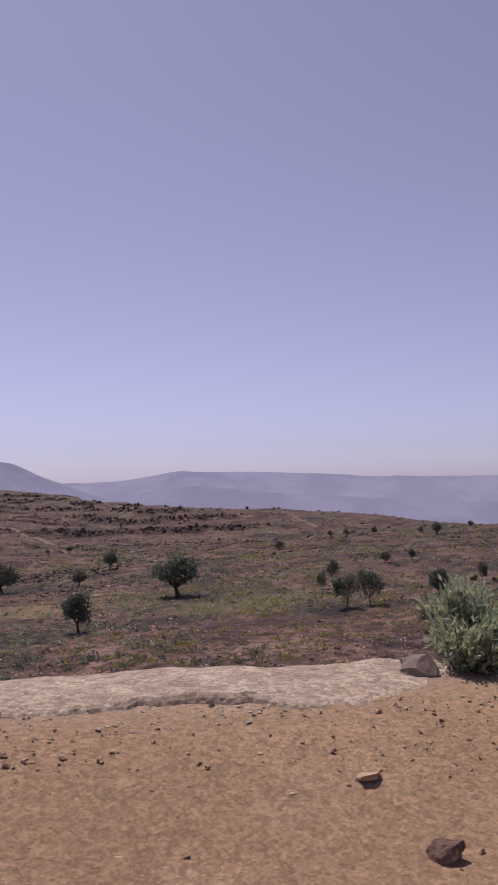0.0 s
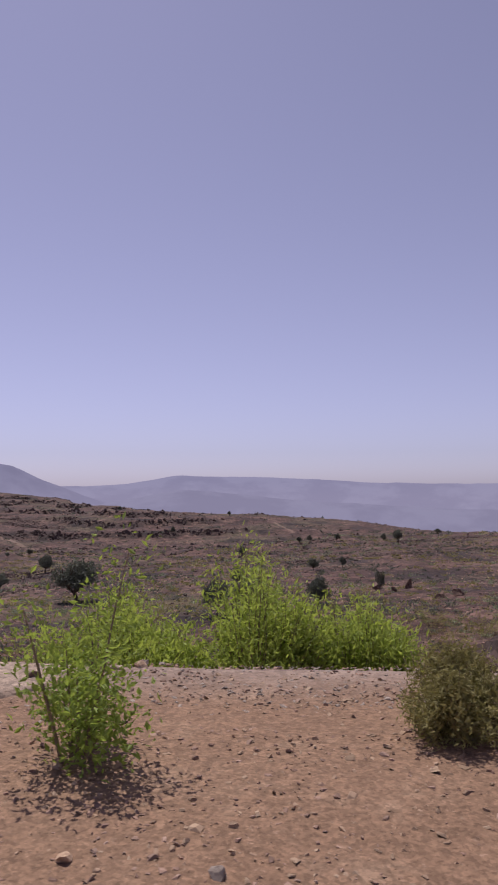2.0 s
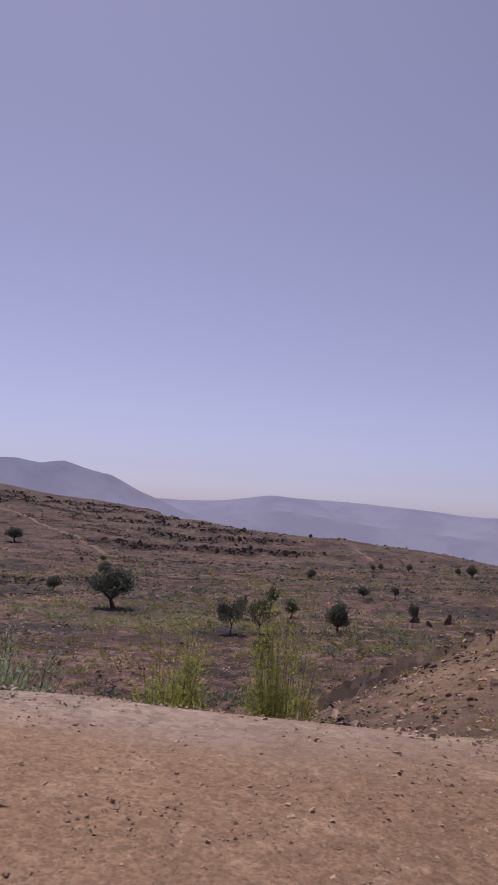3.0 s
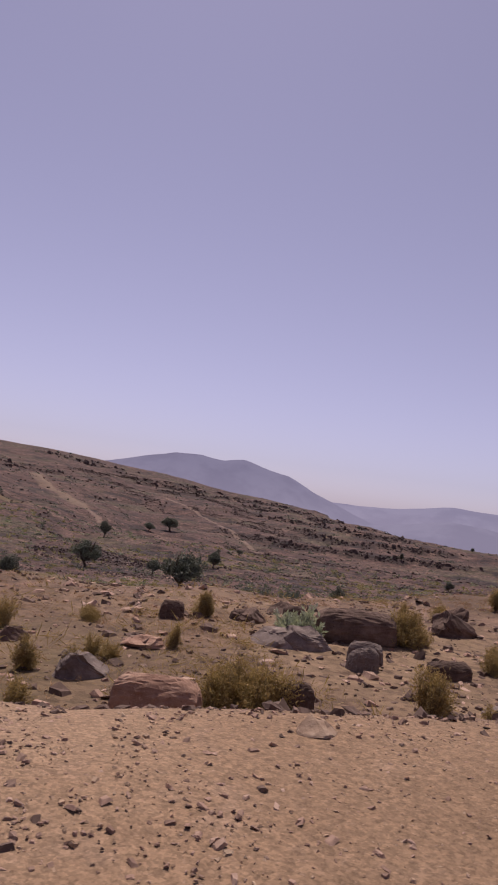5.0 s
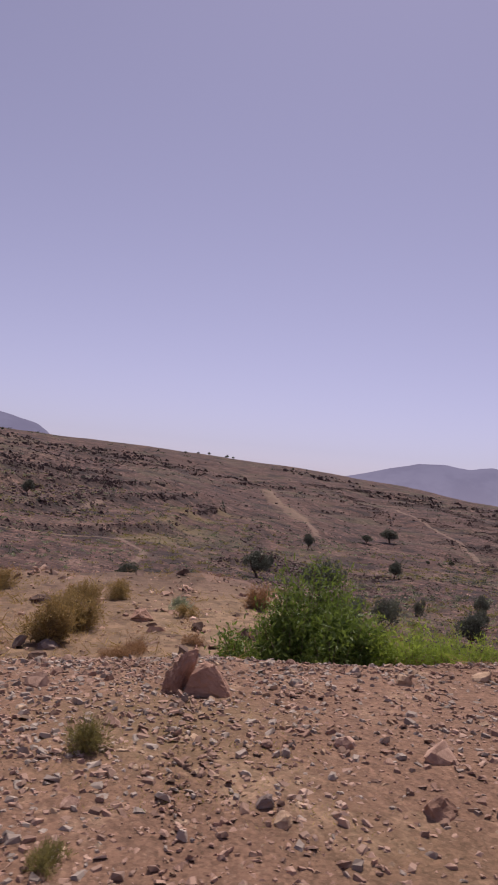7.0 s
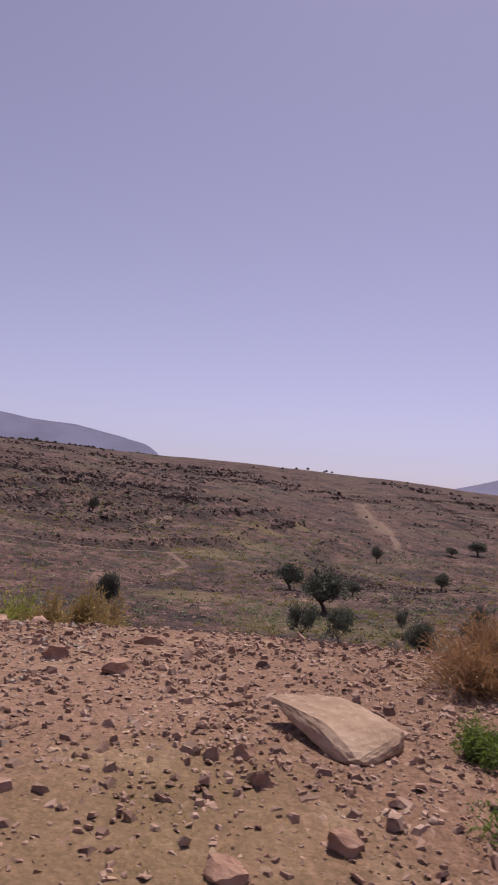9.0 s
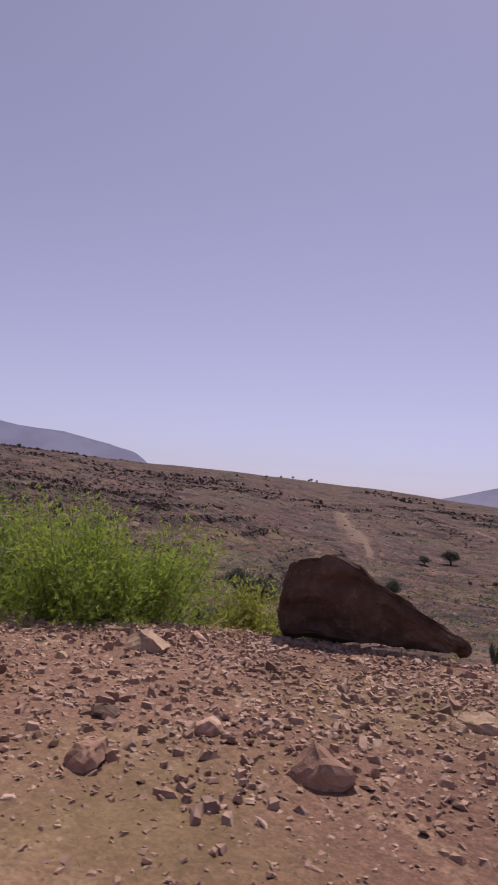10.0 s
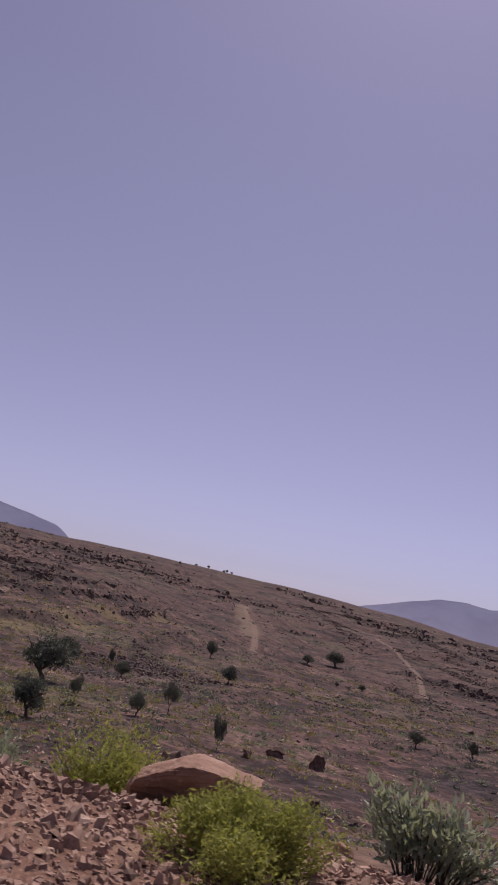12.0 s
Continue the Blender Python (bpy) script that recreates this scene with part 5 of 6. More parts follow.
single_rock("RED", 53.58, 31.15, 0.18, 0.14, 0.09, 33, 57)
single_rock("RED", 55.98, 30.92, 0.12, 0.10, 0.07, 70, 58)
single_rock("RED", 55.36, 31.05, 0.09, 0.07, 0.06, 57, 59)
single_rock("RED", 55.88, 30.54, 0.16, 0.11, 0.06, 44, 60)
single_rock("TAN", 55.99, 31.17, 0.07, 0.06, 0.04, 31, 61)
single_rock("TAN", 56.51, 32.04, 0.10, 0.08, 0.05, 69, 62)
single_rock("RED", 56.17, 32.11, 0.11, 0.09, 0.04, 56, 63)
single_rock("RED", 57.04, 32.78, 0.08, 0.06, 0.06, 43, 64)
single_rock("RED", 57.42, 33.68, 0.13, 0.10, 0.09, 29, 65)
single_rock("RED", 57.61, 33.27, 0.11, 0.09, 0.06, 66, 66)
single_rock("RED", 58.08, 33.99, 0.12, 0.10, 0.06, 53, 67)
single_rock("RED", 57.84, 33.53, 0.09, 0.07, 0.04, 40, 68)
single_rock("TAN", 59.05, 37.55, 0.31, 0.19, 0.12, 27, 69)
single_rock("RED", 60.30, 36.49, 0.17, 0.14, 0.10, 64, 70)
single_rock("RED", 60.79, 37.13, 0.23, 0.18, 0.15, 51, 71)
single_rock("DARK", 59.96, 36.74, 0.13, 0.10, 0.06, 38, 72)
single_rock("TAN", 60.73, 38.25, 0.24, 0.14, 0.09, 25, 73)
single_rock("RED", 61.51, 37.59, 0.12, 0.10, 0.06, 62, 74)
single_rock("RED", 63.92, 40.66, 0.13, 0.10, 0.09, 47, 75)
single_rock("TAN", 63.64, 40.09, 0.09, 0.07, 0.07, 34, 76)
single_rock("RED", 63.61, 40.36, 0.14, 0.11, 0.07, 71, 77)
single_rock("RED", 64.05, 41.24, 0.27, 0.22, 0.15, 58, 78)
single_rock("RED", 63.89, 40.70, 0.12, 0.10, 0.08, 45, 79)
single_rock("RED", 63.66, 40.11, 0.11, 0.08, 0.07, 32, 80)
single_rock("DARK", 63.66, 42.19, 0.14, 0.11, 0.10, 69, 81)
single_rock("DARK", 34.47, 101.51, 1.46, 1.17, 1.49, 56, 82)
squat_boulder("RED", 64.40, 44.00, 0.65, 0.39, 0.33, 45, 83)
single_rock("RED", 65.83, 43.23, 0.42, 0.24, 0.18, 28, 84)
single_rock("RED", 66.10, 43.19, 0.16, 0.11, 0.09, 65, 85)
single_rock("TAN", 66.02, 43.65, 0.23, 0.14, 0.10, 52, 86)
single_rock("RED", 68.57, 45.72, 0.16, 0.13, 0.10, 39, 87)
single_rock("TAN", 68.94, 46.30, 0.49, 0.29, 0.09, 26, 88)
single_rock("DARK", 36.89, 87.11, 1.95, 1.56, 1.06, 63, 89)
single_rock("DARK", 30.02, 101.15, 2.00, 1.60, 1.10, 50, 90)
single_rock("DARK", 46.25, 85.00, 1.19, 0.95, 0.68, 37, 91)
single_rock("DARK", 34.37, 84.36, 1.62, 1.30, 0.99, 24, 92)
single_rock("DARK", 31.30, 95.82, 1.20, 0.96, 0.94, 61, 93)
single_rock("TAN", 71.32, 48.19, 0.08, 0.06, 0.03, 48, 94)
single_rock("RED", 70.50, 51.22, 0.15, 0.12, 0.10, 35, 95)

# stones of the bench
squat_boulder("DARK", 29.69, 14.15, 0.43, 0.28, 0.30, 30, 200)
single_rock("GREY", 30.55, 15.24, 0.71, 0.46, 0.30, 67, 201)
single_rock("DARK", 27.58, 15.97, 0.37, 0.30, 0.22, 44, 202)
single_rock("RED", 28.06, 16.00, 0.33, 0.26, 0.24, 21, 203)
single_rock("DARK", 30.82, 19.58, 0.67, 0.44, 0.28, 58, 204)
squat_boulder("DARK", 29.95, 18.47, 0.40, 0.26, 0.39, 35, 205)
single_rock("DARK", 31.04, 20.55, 0.62, 0.40, 0.22, 12, 206)
single_rock("TAN", 28.06, 13.54, 0.22, 0.18, 0.13, 49, 207)
single_rock("RED", 27.98, 16.39, 0.28, 0.22, 0.17, 26, 208)
squat_boulder("DARK", 32.89, 15.38, 0.44, 0.29, 0.47, 63, 209)
single_rock("TAN", 34.02, 11.94, 0.22, 0.18, 0.09, 40, 210)
single_rock("GREY", 31.80, 18.30, 0.94, 0.61, 0.32, 17, 211)
squat_boulder("GREY", 33.05, 17.75, 0.43, 0.28, 0.41, 54, 212)
single_rock("DARK", 33.72, 21.72, 0.68, 0.44, 0.43, 31, 213)
squat_boulder("DARK", 30.66, 19.63, 0.46, 0.30, 0.31, 68, 214)
squat_boulder("DARK", 31.25, 20.46, 0.38, 0.30, 0.28, 45, 215)
single_rock("RED", 30.49, 16.72, 0.64, 0.42, 0.16, 22, 216)
single_rock("DARK", 29.05, 15.95, 0.42, 0.27, 0.20, 59, 217)
single_rock("GREY", 32.08, 18.38, 0.75, 0.49, 0.36, 36, 218)
squat_boulder("GREY", 32.97, 18.27, 0.50, 0.33, 0.39, 13, 219)
single_rock("DARK", 34.01, 21.48, 0.36, 0.29, 0.15, 50, 220)
single_rock("DARK", 35.75, 18.64, 0.26, 0.21, 0.24, 27, 221)
single_rock("RED", 36.01, 19.39, 0.34, 0.27, 0.24, 64, 222)
single_rock("DARK", 36.26, 19.64, 0.42, 0.27, 0.20, 41, 223)
single_rock("GREY", 36.43, 17.54, 0.38, 0.30, 0.16, 18, 224)
single_rock("GREY", 34.69, 17.00, 0.40, 0.26, 0.11, 55, 225)
single_rock("DARK", 35.43, 21.63, 0.43, 0.28, 0.18, 32, 226)
single_rock("RED", 36.62, 21.35, 0.72, 0.47, 0.26, 69, 227)
single_rock("DARK", 33.77, 21.23, 0.77, 0.50, 0.47, 46, 228)
squat_boulder("DARK", 36.21, 19.58, 0.36, 0.29, 0.29, 23, 229)
single_rock("DARK", 38.62, 19.74, 0.75, 0.49, 0.43, 60, 230)
single_rock("TAN", 38.94, 19.26, 0.27, 0.22, 0.23, 37, 231)
single_rock("RED", 36.79, 21.41, 0.83, 0.54, 0.44, 14, 232)
squat_boulder("DARK", 35.55, 21.77, 0.41, 0.27, 0.29, 51, 233)
single_rock("DARK", 38.17, 21.31, 0.28, 0.22, 0.20, 28, 234)
single_rock("DARK", 39.32, 20.45, 0.60, 0.39, 0.29, 65, 235)
single_rock("DARK", 39.19, 21.82, 0.42, 0.27, 0.24, 42, 236)
single_rock("DARK", 37.96, 24.33, 0.37, 0.30, 0.13, 19, 237)
single_rock("DARK", 38.70, 24.29, 0.44, 0.29, 0.18, 56, 238)
single_rock("RED", 36.62, 22.76, 0.51, 0.33, 0.24, 33, 239)
single_rock("DARK", 36.37, 21.81, 0.47, 0.31, 0.23, 10, 240)
single_rock("DARK", 41.47, 25.11, 0.46, 0.30, 0.16, 47, 241)
single_rock("GREY", 39.97, 22.68, 0.20, 0.16, 0.18, 24, 242)
single_rock("GREY", 40.19, 22.91, 0.26, 0.21, 0.11, 61, 243)
single_rock("DARK", 40.57, 22.52, 0.25, 0.20, 0.10, 38, 244)
single_rock("RED", 39.78, 24.69, 0.39, 0.31, 0.18, 15, 245)
single_rock("DARK", 40.83, 24.75, 0.18, 0.14, 0.13, 52, 246)
squat_boulder("RED", 31.85, 14.55, 0.90, 0.55, 0.52, 20, 301)
squat_boulder("DARK", 32.55, 19.40, 1.30, 0.80, 0.58, 24, 302)
squat_boulder("DARK", 34.05, 18.28, 0.58, 0.40, 0.34, 40, 303)
single_rock("GREY", 38.62, 19.80, 0.74, 0.50, 0.40, 30, 304)

# ---------------------------------------------------------------- pale crust along the lip of the verge
def crust(name, x0, x1, seed, thick=1.0, wide=0.93):
    """A broken, pale cemented layer that lies on the verge, with an undercut front."""
    n = int((x1 - x0) / 0.05)
    px = np.linspace(x0, x1, n)
    line_y = np.interp(px, KNOTS[:, 0], KNOTS[:, 1])
    se = np.interp(px, KNOTS[:, 0], KNOTS[:, 3])
    wob = 0.22 * fbm(px, px * 0, 0.9, 3, seed) + 0.20 * fbm(px, px * 0 + 7, 0.22, 3, seed + 1)
    taper = smooth(x0, x0 + 0.8, px) * (1 - smooth(x1 - 0.8, x1, px))
    broken = 0.30 + 0.85 * smooth(-0.25, 0.35, fbm(px, px * 0 + 3, 1.1, 3, seed + 4))
    rows = []
    # across: foot of the front, front lip, top, back lip, foot of the back
    for d, lift in ((-0.07, -0.05), (-0.035, 0.0), (-0.012, 0.022), (0.03, 0.042), (0.10, 0.040), (0.19, 0.042), (0.28, 0.040), (0.37, 0.042), (0.46, 0.040), (0.56, 0.042), (0.66, 0.04), (0.76, 0.038), (0.88, 0.035), (1.02, 0.015), (1.15, -0.15)):
        s = se - wide * taper + wob * (1 - d / 1.2) + d * (wide + 0.22) / 1.15 * taper - 0.05 * (1 - taper)
        x, y = px - 0.15 * s, line_y + 0.985 * s
        z = height(x, y) + lift * thick * broken * (0.5 + 0.5 * taper) + (0.004 + 0.009 * thick) * fbm(x, y, 0.16, 3, seed + 2)
        rows.append(np.stack([x, y, z], 1))
    v = np.concatenate(rows)
    i = (np.arange(len(rows) - 1)[:, None] * n + np.arange(n - 1)[None, :]).ravel()
    me = mesh_from(name, v, np.stack([i, i + 1, i + n + 1, i + n], 1), PALE)
    return tagged(new(name, me), "pale cemented gravel crust along the verge edge", "crust", kind="structure")


crust("pale_crust", -9.0, 2.0, 51, 1.1, 0.60)
crust("pale_crust", 5.7, 13.5, 61, 0.5, 0.85)

# ---------------------------------------------------------------- loose stones on the verge and the slopes
def along_line(px, s):
    x = np.interp(px, KNOTS[:, 0], KNOTS[:, 0])
    y = np.interp(px, KNOTS[:, 0], KNOTS[:, 1])
    slope = np.interp(px + 0.5, KNOTS[:, 0], KNOTS[:, 1]) - np.interp(px - 0.5, KNOTS[:, 0], KNOTS[:, 1])
    k = np.hypot(1, slope)
    return x - slope / k * s, y + s / k


def verge_stones(name, label, n, lo, hi, small, large, material, seed, s0=1.5, beyond=0.4, lean=0.0, power=1.8, bare=-0.22, tall=0.6):
    rng = np.random.default_rng(seed)
    px = rng.uniform(lo, hi, n)
    se = np.interp(px, KNOTS[:, 0], KNOTS[:, 3])
    s = s0 + (se + beyond - s0) * rng.uniform(0, 1, n) ** (1 - lean)
    x, y = along_line(px, s)
    keep = fbm(x, y, 1.6, 3, seed) + rng.uniform(-0.5, 0.5, n) > bare
    x, y = x[keep], y[keep]
    size = small * (large / small) ** (rng.uniform(0, 1, len(x)) ** power)
    return rubble(name, label, x, y, size, material, seed + 1, 0.05, tall)


verge_stones("gravel", "fine reddish gravel strewn over the dirt verge", 9000, -6, 44, 0.012, 0.045, CHIP_RED, 301)
verge_stones("pebbles", "pale gravel bits on the crust of the verge", 9000, -6, 20, 0.014, 0.06, CHIP_PALE, 315, 3.5, 0.1, tall=0.45)
verge_stones("pebbles", "small pale pebbles scattered on the tan verge", 8000, -6, 42, 0.012, 0.06, CHIP_TAN, 311)
verge_stones("rubble", "broken reddish stones on the verge by the boulder", 11000, 3.0, 15, 0.016, 0.065, CHIP_RED, 321, 1.6, tall=0.5)
verge_stones("pebbles", "grey pebbles on the pale gravel pad", 1500, 38.6, 43, 0.02, 0.10, CHIP_GREY, 319, 2.2)
verge_stones("rubble", "blunt tan and pinkish stones over the verge", 1500, 6, 16, 0.030, 0.085, CHIP_TAN, 333, 1.7, 0.0, 0.0, 2.2, -0.15, 0.6)
verge_stones("rubble", "blocky tan stones beside the great boulder", 1300, 2.5, 8.5, 0.035, 0.11, CHIP_TAN, 335, 1.7, 0.0, 0.0, 2.2, -0.1, 0.65)
verge_stones("rubble", "broken tan stones heaped below the great boulder", 3200, 3.4, 6.8, 0.03, 0.10, CHIP_TAN, 331, 2.2)
verge_stones("rubble", "dense angular reddish rubble covering the verge", 60000, 42, 77, 0.022, 0.078, CHIP_RED, 341, 1.8, 0.5, 0.22, 1.6, -0.30, 0.62)
verge_stones("rubble", "broken pale and reddish stones spread over the verge", 9000, 43, 56, 0.028, 0.09, CHIP_RED, 347, 1.8, 0.5, 0.1, 1.8, -0.15, 0.62)
verge_stones("rubble", "pale blunt stones thick on the verge", 9000, 44, 57, 0.026, 0.085, CHIP_PALE, 343, 1.8, 0.4, 0.0, 1.7, -0.12, 0.8)
verge_stones("rubble", "pale pinkish-grey stones spread over the verge", 9000, 43, 56, 0.022, 0.085, CHIP_GREY, 349, 1.8, 0.5, 0.0, 1.6, -0.1, 0.6)
verge_stones("rubble", "coarse angular reddish rubble heaped along the verge", 26000, 54, 74, 0.030, 0.105, CHIP_RED, 345, 2.4, 0.5, 0.32, 2.0, -0.12, 0.7)
verge_stones("rubble", "blocky reddish stones as wide as a palm on the verge", 9000, 50, 77, 0.060, 0.135, CHIP_RED, 346, 2.2, 0.4, 0.28, 2.2, -0.10, 0.95)
verge_stones("rubble", "knobbly reddish stones packed along the verge", 30000, 54, 77, 0.034, 0.085, CHIP_RED, 348, 2.3, 0.4, 0.30, 1.6, -0.15, 0.95)
verge_stones("rubble", "pale pinkish stones among the verge rubble", 14000, 42, 77, 0.020, 0.08, CHIP_TAN, 351, 1.9, 0.5, 0.25, 1.7, -0.22, 0.62)
grit("grit", "fine reddish chips between the rubble stones", 80000, 42, 77, 0.011, 0.036, CHIP_RED, 355)
grit("grit", "fine pinkish chips between the rubble stones", 40000, 42, 77, 0.010, 0.032, CHIP_TAN, 357)
grit("grit", "fine tan grit on the dirt verge", 45000, -6, 42, 0.007, 0.026, CHIP_TAN, 359)
verge_stones("rubble", "dark stones scattered among the verge rubble", 1200, 26, 77, 0.02, 0.09, CHIP_DARK, 361, 1.8, 0.5, 0.2)
verge_stones("rubble", "reddish gravel on the tan stretch of verge", 11000, 22, 43, 0.014, 0.08, CHIP_RED, 371, 1.9, 0.5, 0.2)


def slope_stones(name, label, n, lo, hi, near, far, small, large, material, seed):
    rng = np.random.default_rng(seed)
    px = rng.uniform(lo, hi, n)
    se = np.interp(px, KNOTS[:, 0], KNOTS[:, 3])
    x, y = along_line(px, se + near + (far - near) * rng.uniform(0, 1, n) ** 1.3)
    keep = fbm(x, y, 5.0, 3, seed) + rng.uniform(-0.5, 0.5, n) > 0.0
    x, y = x[keep], y[keep]
    return rubble(name, label, x, y, small * (large / small) ** (rng.uniform(0, 1, len(x)) ** 2.5), material, seed + 1)


slope_stones("slope_stones", "reddish stones littering the sandy bench", 7000, 22, 56, 1.0, 22, 0.07, 0.34, CHIP_RED, 401)
slope_stones("slope_stones", "dark stones littering the sandy bench", 4500, 22, 56, 1.0, 24, 0.08, 0.42, CHIP_DARK, 411)
slope_stones("slope_stones", "brown head-sized stones lying about the bench", 1800, 23, 40, 0.9, 13, 0.14, 0.46, CHIP_DARK, 461)
slope_stones("slope_stones", "reddish head-sized stones lying about the bench", 1500, 23, 42, 0.9, 13, 0.12, 0.40, CHIP_RED, 471)
slope_stones("slope_stones", "dark broken stones thick on the bench", 14000, 20, 42, 0.3, 15, 0.05, 0.22, CHIP_DARK, 451)
slope_stones("slope_stones", "small broken stones thick on the sandy bench", 26000, 22, 57, 0.9, 16, 0.03, 0.14, CHIP_RED, 441)
slope_stones("slope_stones", "stones littering the slope below the verge", 6000, 54, 80, 0.2, 26, 0.04, 0.15, CHIP_RED, 421)
slope_stones("slope_stones", "dark stones on the slope below the verge", 3000, 54, 80, 0.2, 26, 0.04, 0.20, CHIP_DARK, 431)


def hill_scatter(n, near, far, seed, lo=-32, hi=74):
    rng = np.random.default_rng(seed)
    r = near * (far / near) ** rng.uniform(0, 1, n)
    a = np.radians(rng.uniform(lo, hi, n))
    x, y = BEND[0] - np.sin(a) * r, BEND[1] + np.cos(a) * r
    return x, y, r, rng


def hill_stones(name, label, n, near, far, size, material, seed, patch, lo=-32, hi=74):
    x, y, r, rng = hill_scatter(n, near, far, seed, lo, hi)
    keep = fbm(x, y, patch, 3, seed) + rng.uniform(-0.45, 0.45, n) > 0.05
    keep &= along(x, y)[1] > 26
    x, y, r = x[keep], y[keep], r[keep]
    s = size * (0.35 + r / 260) * rng.uniform(0.4, 1.6, len(x)) ** 1.5
    return rubble(name, label, x, y, s, material, seed + 1, 0.05)


hill_stones("hill_stones", "dark stones strewn over the valley floor", 12000, 36, 260, 0.62, CHIP_LEDGE, 501, 18.0)
hill_stones("hill_stones", "pale stones strewn over the valley floor", 7000, 36, 260, 0.4, CHIP_TAN, 511, 14.0)
hill_stones("hill_stones", "reddish-brown stones strewn over the valley floor", 11000, 45, 320, 0.5, CHIP_RED, 516, 10.0)
hill_stones("hill_stones", "dark scree on the far hillside", 9000, 150, 800, 0.85, CHIP_LEDGE, 521, 60.0)
hill_stones("hill_stones", "reddish scree on the far hillside", 9000, 110, 700, 0.6, CHIP_RED, 531, 40.0)
hill_stones("hill_stones", "dark broken outcrop on the western slope", 6000, 190, 480, 1.4, CHIP_LEDGE, 541, 40.0, 50, 76)


def ledge(line, thick, seed, wide=1.0):
    """A broken band of bedrock blocks that crops out along the slope."""
    rng = np.random.default_rng(seed)
    p = np.array(line, float)
    length = np.concatenate([[0], np.cumsum(np.hypot(*np.diff(p, axis=0).T))])
    n = int(length[-1] / (thick * 0.018)) + 8
    u = np.sort(rng.uniform(0, length[-1], n))
    x = np.interp(u, length, p[:, 0]) + rng.normal(0, 1.1 * wide * thick, n)
    y = np.interp(u, length, p[:, 1]) + rng.normal(0, 1.1 * wide * thick, n)
    keep = fbm(x, y, 16.0, 3, seed) + rng.uniform(-0.3, 0.3, n) > -0.12
    x, y = x[keep], y[keep]
    size = thick * 0.20 * 6.0 ** (rng.uniform(0, 1, len(x)) ** 1.6)
    return rubble("rock_ledge", "dark broken bedrock ledge cropping out of the hillside", x, y, size, CHIP_LEDGE, seed + 1, 0.08, 0.55)


def contour_ledges(n, near, far, seed, lo, hi, grain):
    """Blocks of dark bedrock broken out along the steps of the hillside."""
    x, y, r, rng = hill_scatter(n, near, far, seed, lo, hi)
    keep = far_height(x, y, True) > rng.uniform(0.55, 1.05, n)
    keep &= along(x, y)[1] > 45
    x, y, r = x[keep], y[keep], r[keep]
    size = grain * (0.50 + r / 270) * 3.2 ** (rng.uniform(0, 1, len(x)) ** 2.2)
    return rubble("rock_ledge", "dark bedrock blocks along the steps of the hillside", x, y, size, CHIP_LEDGE, seed + 1, 0.10, 0.9)


contour_ledges(110000, 95, 330, 551, -30, 74, 0.55)
contour_ledges(130000, 300, 950, 561, -4, 74, 0.75)
ledge([(-221, 950), (-250, 945), (-300, 935), (-340, 925)], 5.0, 595, 0.6)
ledge([(-187, 552), (-146, 496), (-100, 433)], 3.0, 601)
ledge([(-90, 330), (-49, 333), (-23, 322), (-7, 335), (13, 305), (30, 300)], 2.8, 611)
ledge([(30, 275), (44, 250), (60, 246), (80, 244), (110, 240)], 1.9, 621)
ledge([(21, 158), (39, 166), (59, 183), (80, 190)], 1.3, 631, 2.5)
ledge([(-388, 216), (-313, 211), (-238, 197), (-203, 193)], 3.4, 641, 2.4)
ledge([(-214, 140), (-190, 146), (-178, 158)], 2.4, 651, 2.4)
ledge([(-170, 198), (-176, 215), (-184, 240), (-186, 268)], 2.6, 661, 1.2)
ledge([(-378, 362), (-387, 390), (-400, 430), (-429, 475)], 3.4, 671, 1.4)
ledge([(-399, 653), (-331, 612), (-235, 504)], 4.0, 681, 1.5)
ledge([(-343, 718), (-281, 686), (-210, 600), (-178, 553)], 3.4, 691)
ledge([(-47, 95), (-39, 101), (-34, 109)], 1.1, 701, 1.6)
ledge([(-18, 78), (-13, 80), (-8, 81)], 0.8, 711, 2.0)
ledge([(-32, 118), (-24, 132), (-18, 146)], 1.2, 721, 2.0)
ledge([(-397, 619), (-388, 693), (-352, 748)], 4.2, 731)
ledge([(-217, 528), (-162, 494), (-95, 422)], 2.8, 741)
ledge([(-103, 340), (-70, 300), (-50, 297)], 2.0, 751, 2.0)
ledge([(10, 178), (17, 150), (24, 138)], 1.2, 761, 1.6)
ledge([(-226, 494), (-219, 492), (-213, 485)], 5.0, 771, 0.8)


def low_scrub(name, label, n, near, far, material, seed, size, patch, lo=-32, hi=74, min_side=9.0):
    """Knee-high scrub, too many to count: little fans of blades."""
    x, y, r, rng = hill_scatter(n, near, far, seed, lo, hi)
    keep = fbm(x, y, patch, 3, seed) + rng.uniform(-0.4, 0.4, n) > 0.05
    keep &= along(x, y)[1] > min_side
    x, y, r = x[keep], y[keep], r[keep]
    z = height(x, y)
    blades = 18 if far < 100 else 14
    s = size * (0.6 + r / 220) * rng.uniform(0.5, 1.5, len(x))
    base = np.repeat(np.stack([x, y, z], 1), blades, 0)
    sc = np.repeat(s, blades)
    way = rng.normal(size=(len(base), 3)) * np.array([1, 1, 0.4]) + np.array([0, 0, 0.45])
    pos = base + rng.normal(0, 0.34, base.shape) * sc[:, None] * np.array([1, 1, 0.2])
    v, f = leaf_blades(pos, way, sc * rng.uniform(0.3, 0.75, len(base)), sc * (0.035 if far < 100 else 0.17), rng)
    return tagged(new(name, mesh_from(name, v, f, material)), label, "scrub", kind="stuff")


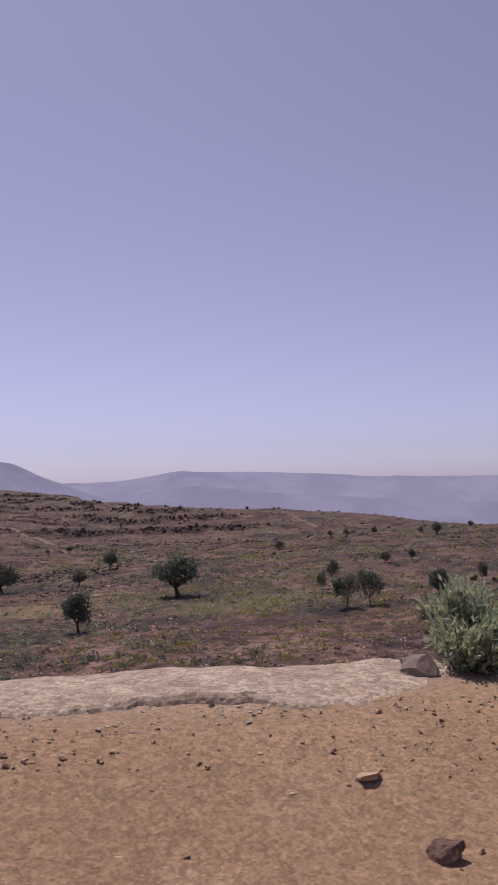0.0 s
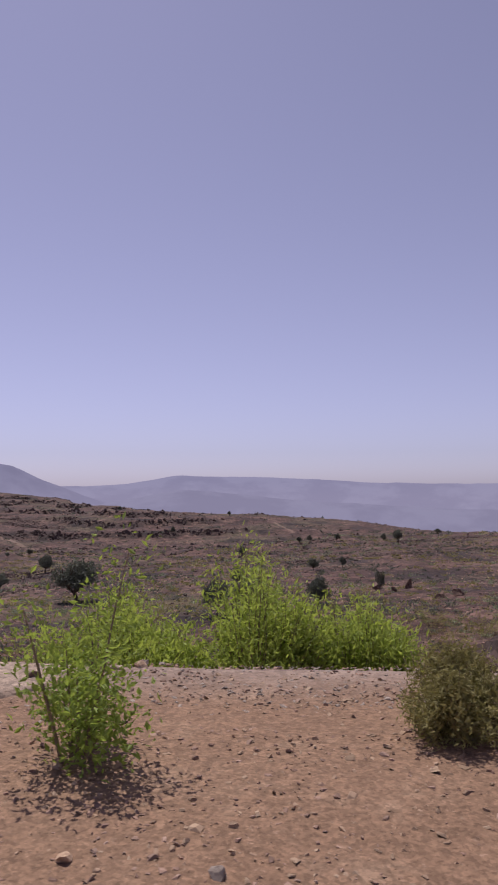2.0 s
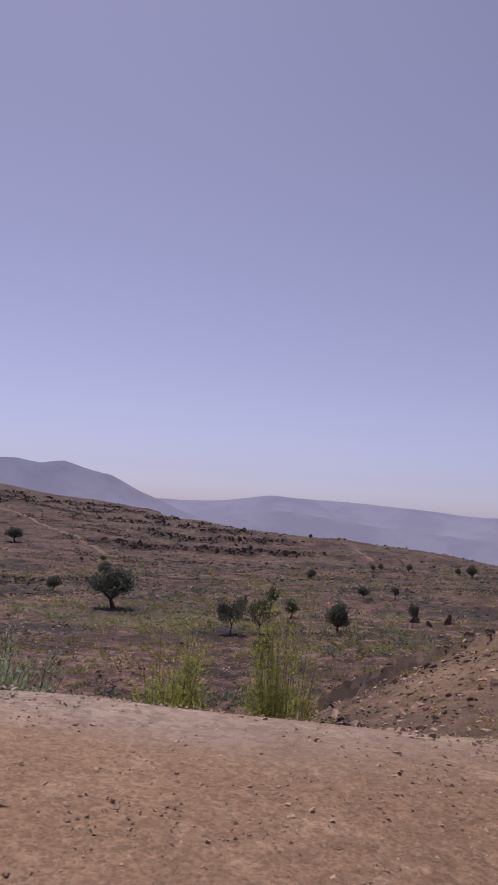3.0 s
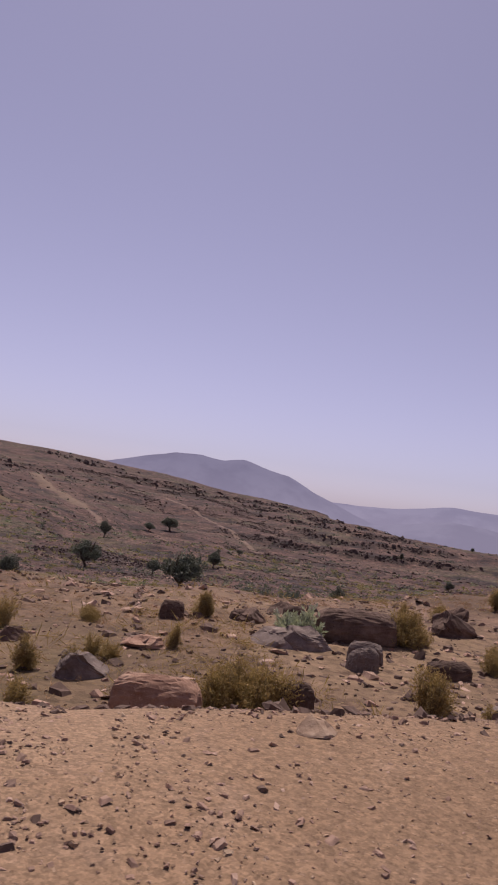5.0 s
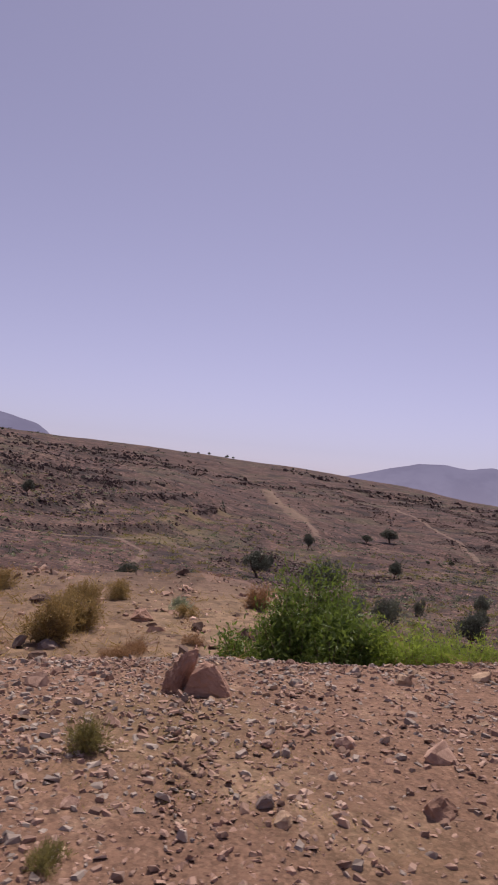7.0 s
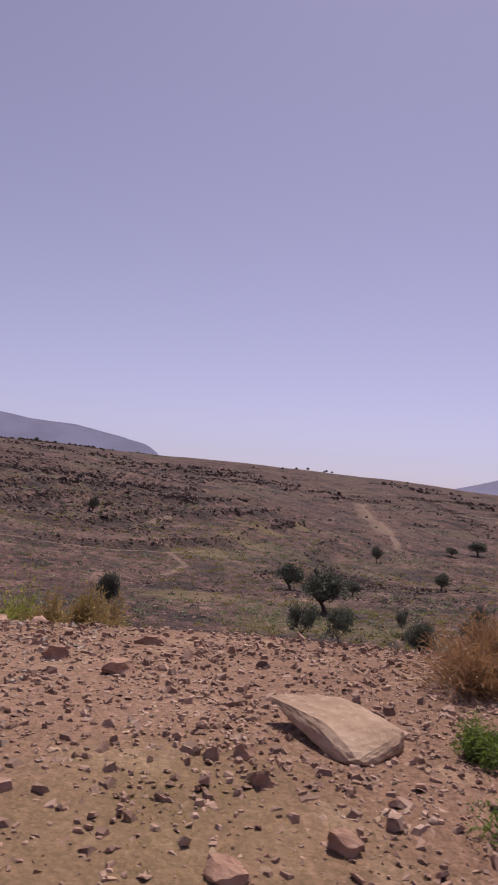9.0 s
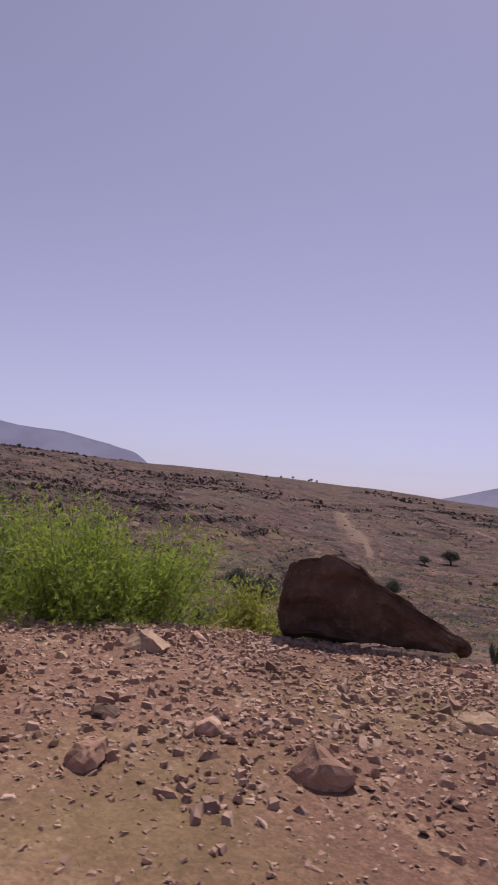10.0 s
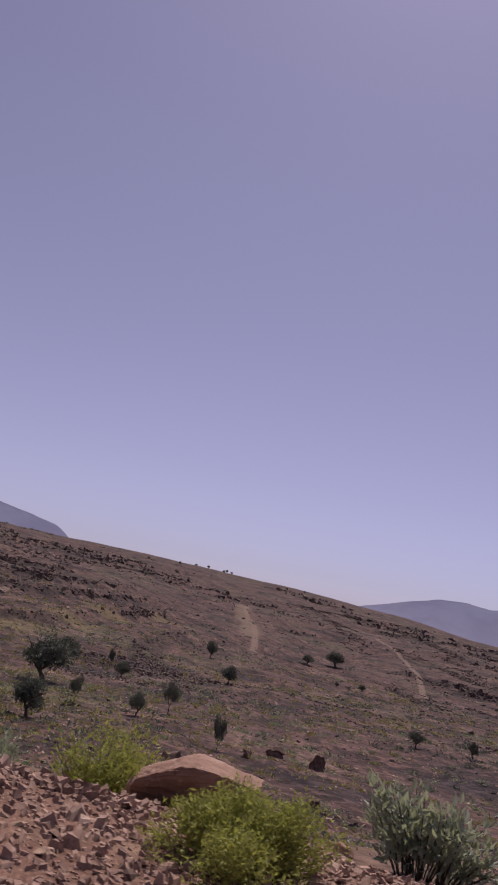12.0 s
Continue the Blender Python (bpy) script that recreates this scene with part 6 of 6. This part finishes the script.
low_scrub("low_scrub", "low olive scrub dotted over the valley floor", 9500, 34, 300, LEAF_TUSS, 801, 0.72, 22.0)
low_scrub("low_scrub", "grey-green low scrub dotted over the valley floor", 6000, 34, 320, LEAF_SAGE, 811, 0.72, 28.0)
low_scrub("low_scrub", "dark low scrub dotted over the valley floor", 8000, 30, 420, LEAF_ARGAN, 815, 0.75, 20.0)
low_scrub("low_scrub", "dark bushes dotted over the far hillside", 2200, 180, 900, LEAF_ARGAN, 821, 0.8, 90.0)
low_scrub("low_scrub", "dry straw tufts on the sandy bench", 9000, 4, 32, LEAF_DRY, 831, 0.20, 4.0, -180, 180, 4.6)
low_scrub("low_scrub", "dry olive tufts among the stones of the bench", 1500, 4, 34, LEAF_OLIVE, 845, 0.50, 3.0, -180, 180, 4.8)
low_scrub("low_scrub", "small olive tufts on the bench and slope", 6000, 4, 60, LEAF_OLIVE, 841, 0.30, 5.0, -180, 180, 4.4)

# ---------------------------------------------------------------- single loose stones that can be told apart
CHIPS = {"RED": CHIP_RED, "TAN": CHIP_TAN, "DARK": CHIP_DARK, "GREY": CHIP_GREY}
bank = []
for k in range(10):
    v, f = rock_shape(2, 900 + k * 3, 12)
    bank.append((v * np.array([0.5, 0.40, 0.30]), f))
BANK = [(mesh_from("stone", v - np.array([0, 0, v[:, 2].min()]), f, m), w)
        for (v, f), (m, w) in zip(bank, [(CHIPS[q], STONES[q][1]) for q in ("RED", "RED", "TAN", "RED", "DARK", "TAN", "RED", "GREY", "TAN", "RED")])]
rng = np.random.default_rng(77)
for k in range(280):
    px = rng.uniform(42, 76) if k < 220 else rng.uniform(2.5, 14)
    se = float(np.interp(px, KNOTS[:, 0], KNOTS[:, 3]))
    s = rng.uniform(2.1, se + 0.3)
    x, y = (float(q[0]) for q in along_line(np.array([px]), np.array([s])))
    me, words = BANK[k % 10]
    size = 0.065 * 2.4 ** (rng.uniform(0, 1) ** 1.8)
    ob = tagged(new("stone", me), words + " lying loose on the verge", "stone", "loose stones on the verge")
    ob.matrix_basis = pose(x, y, ground_z(x, y) - 0.12 * size, rng.uniform(-14, 14), rng.uniform(-14, 14), rng.uniform(0, 360)) @ Matrix.Diagonal((size, size, size, 1))

# ---------------------------------------------------------------- short grass on the verge
def short_grass(n, seed):
    """Thin yellow-green blades in the grassy patches of the verge."""
    rng = np.random.default_rng(seed)
    near = [g for g in GRASS if g[2] < 1.5]
    pick = rng.choice(len(near), n, p=np.array([g[2] ** 2 for g in near]) / sum(g[2] ** 2 for g in near))
    g = np.array(near)[pick]
    a, d = rng.uniform(0, 2 * np.pi, n), 1.15 * rng.uniform(0, 1, n) ** 0.6
    x, y = g[:, 0] + np.cos(a) * d * g[:, 2], g[:, 1] + np.sin(a) * d * g[:, 2]
    keep = fbm(x, y, 0.35, 2, seed) + rng.uniform(-0.4, 0.4, n) > 0.0
    x, y = x[keep], y[keep]
    pos = np.stack([x, y, height(x, y) - 0.004], 1)
    way = rng.normal(0, 0.75, pos.shape) * np.array([1, 1, 0.2]) + np.array([0, 0, 0.8])
    ln = rng.uniform(0.010, 0.032, len(pos))
    v, f = leaf_blades(pos, way, ln, ln * 0.07, rng)
    return tagged(new("short_grass", mesh_from("short_grass", v, f, LEAF_YELLOW)), "thin yellow-green grass in patches on the verge", "grass", kind="stuff")


short_grass(38000, 951)
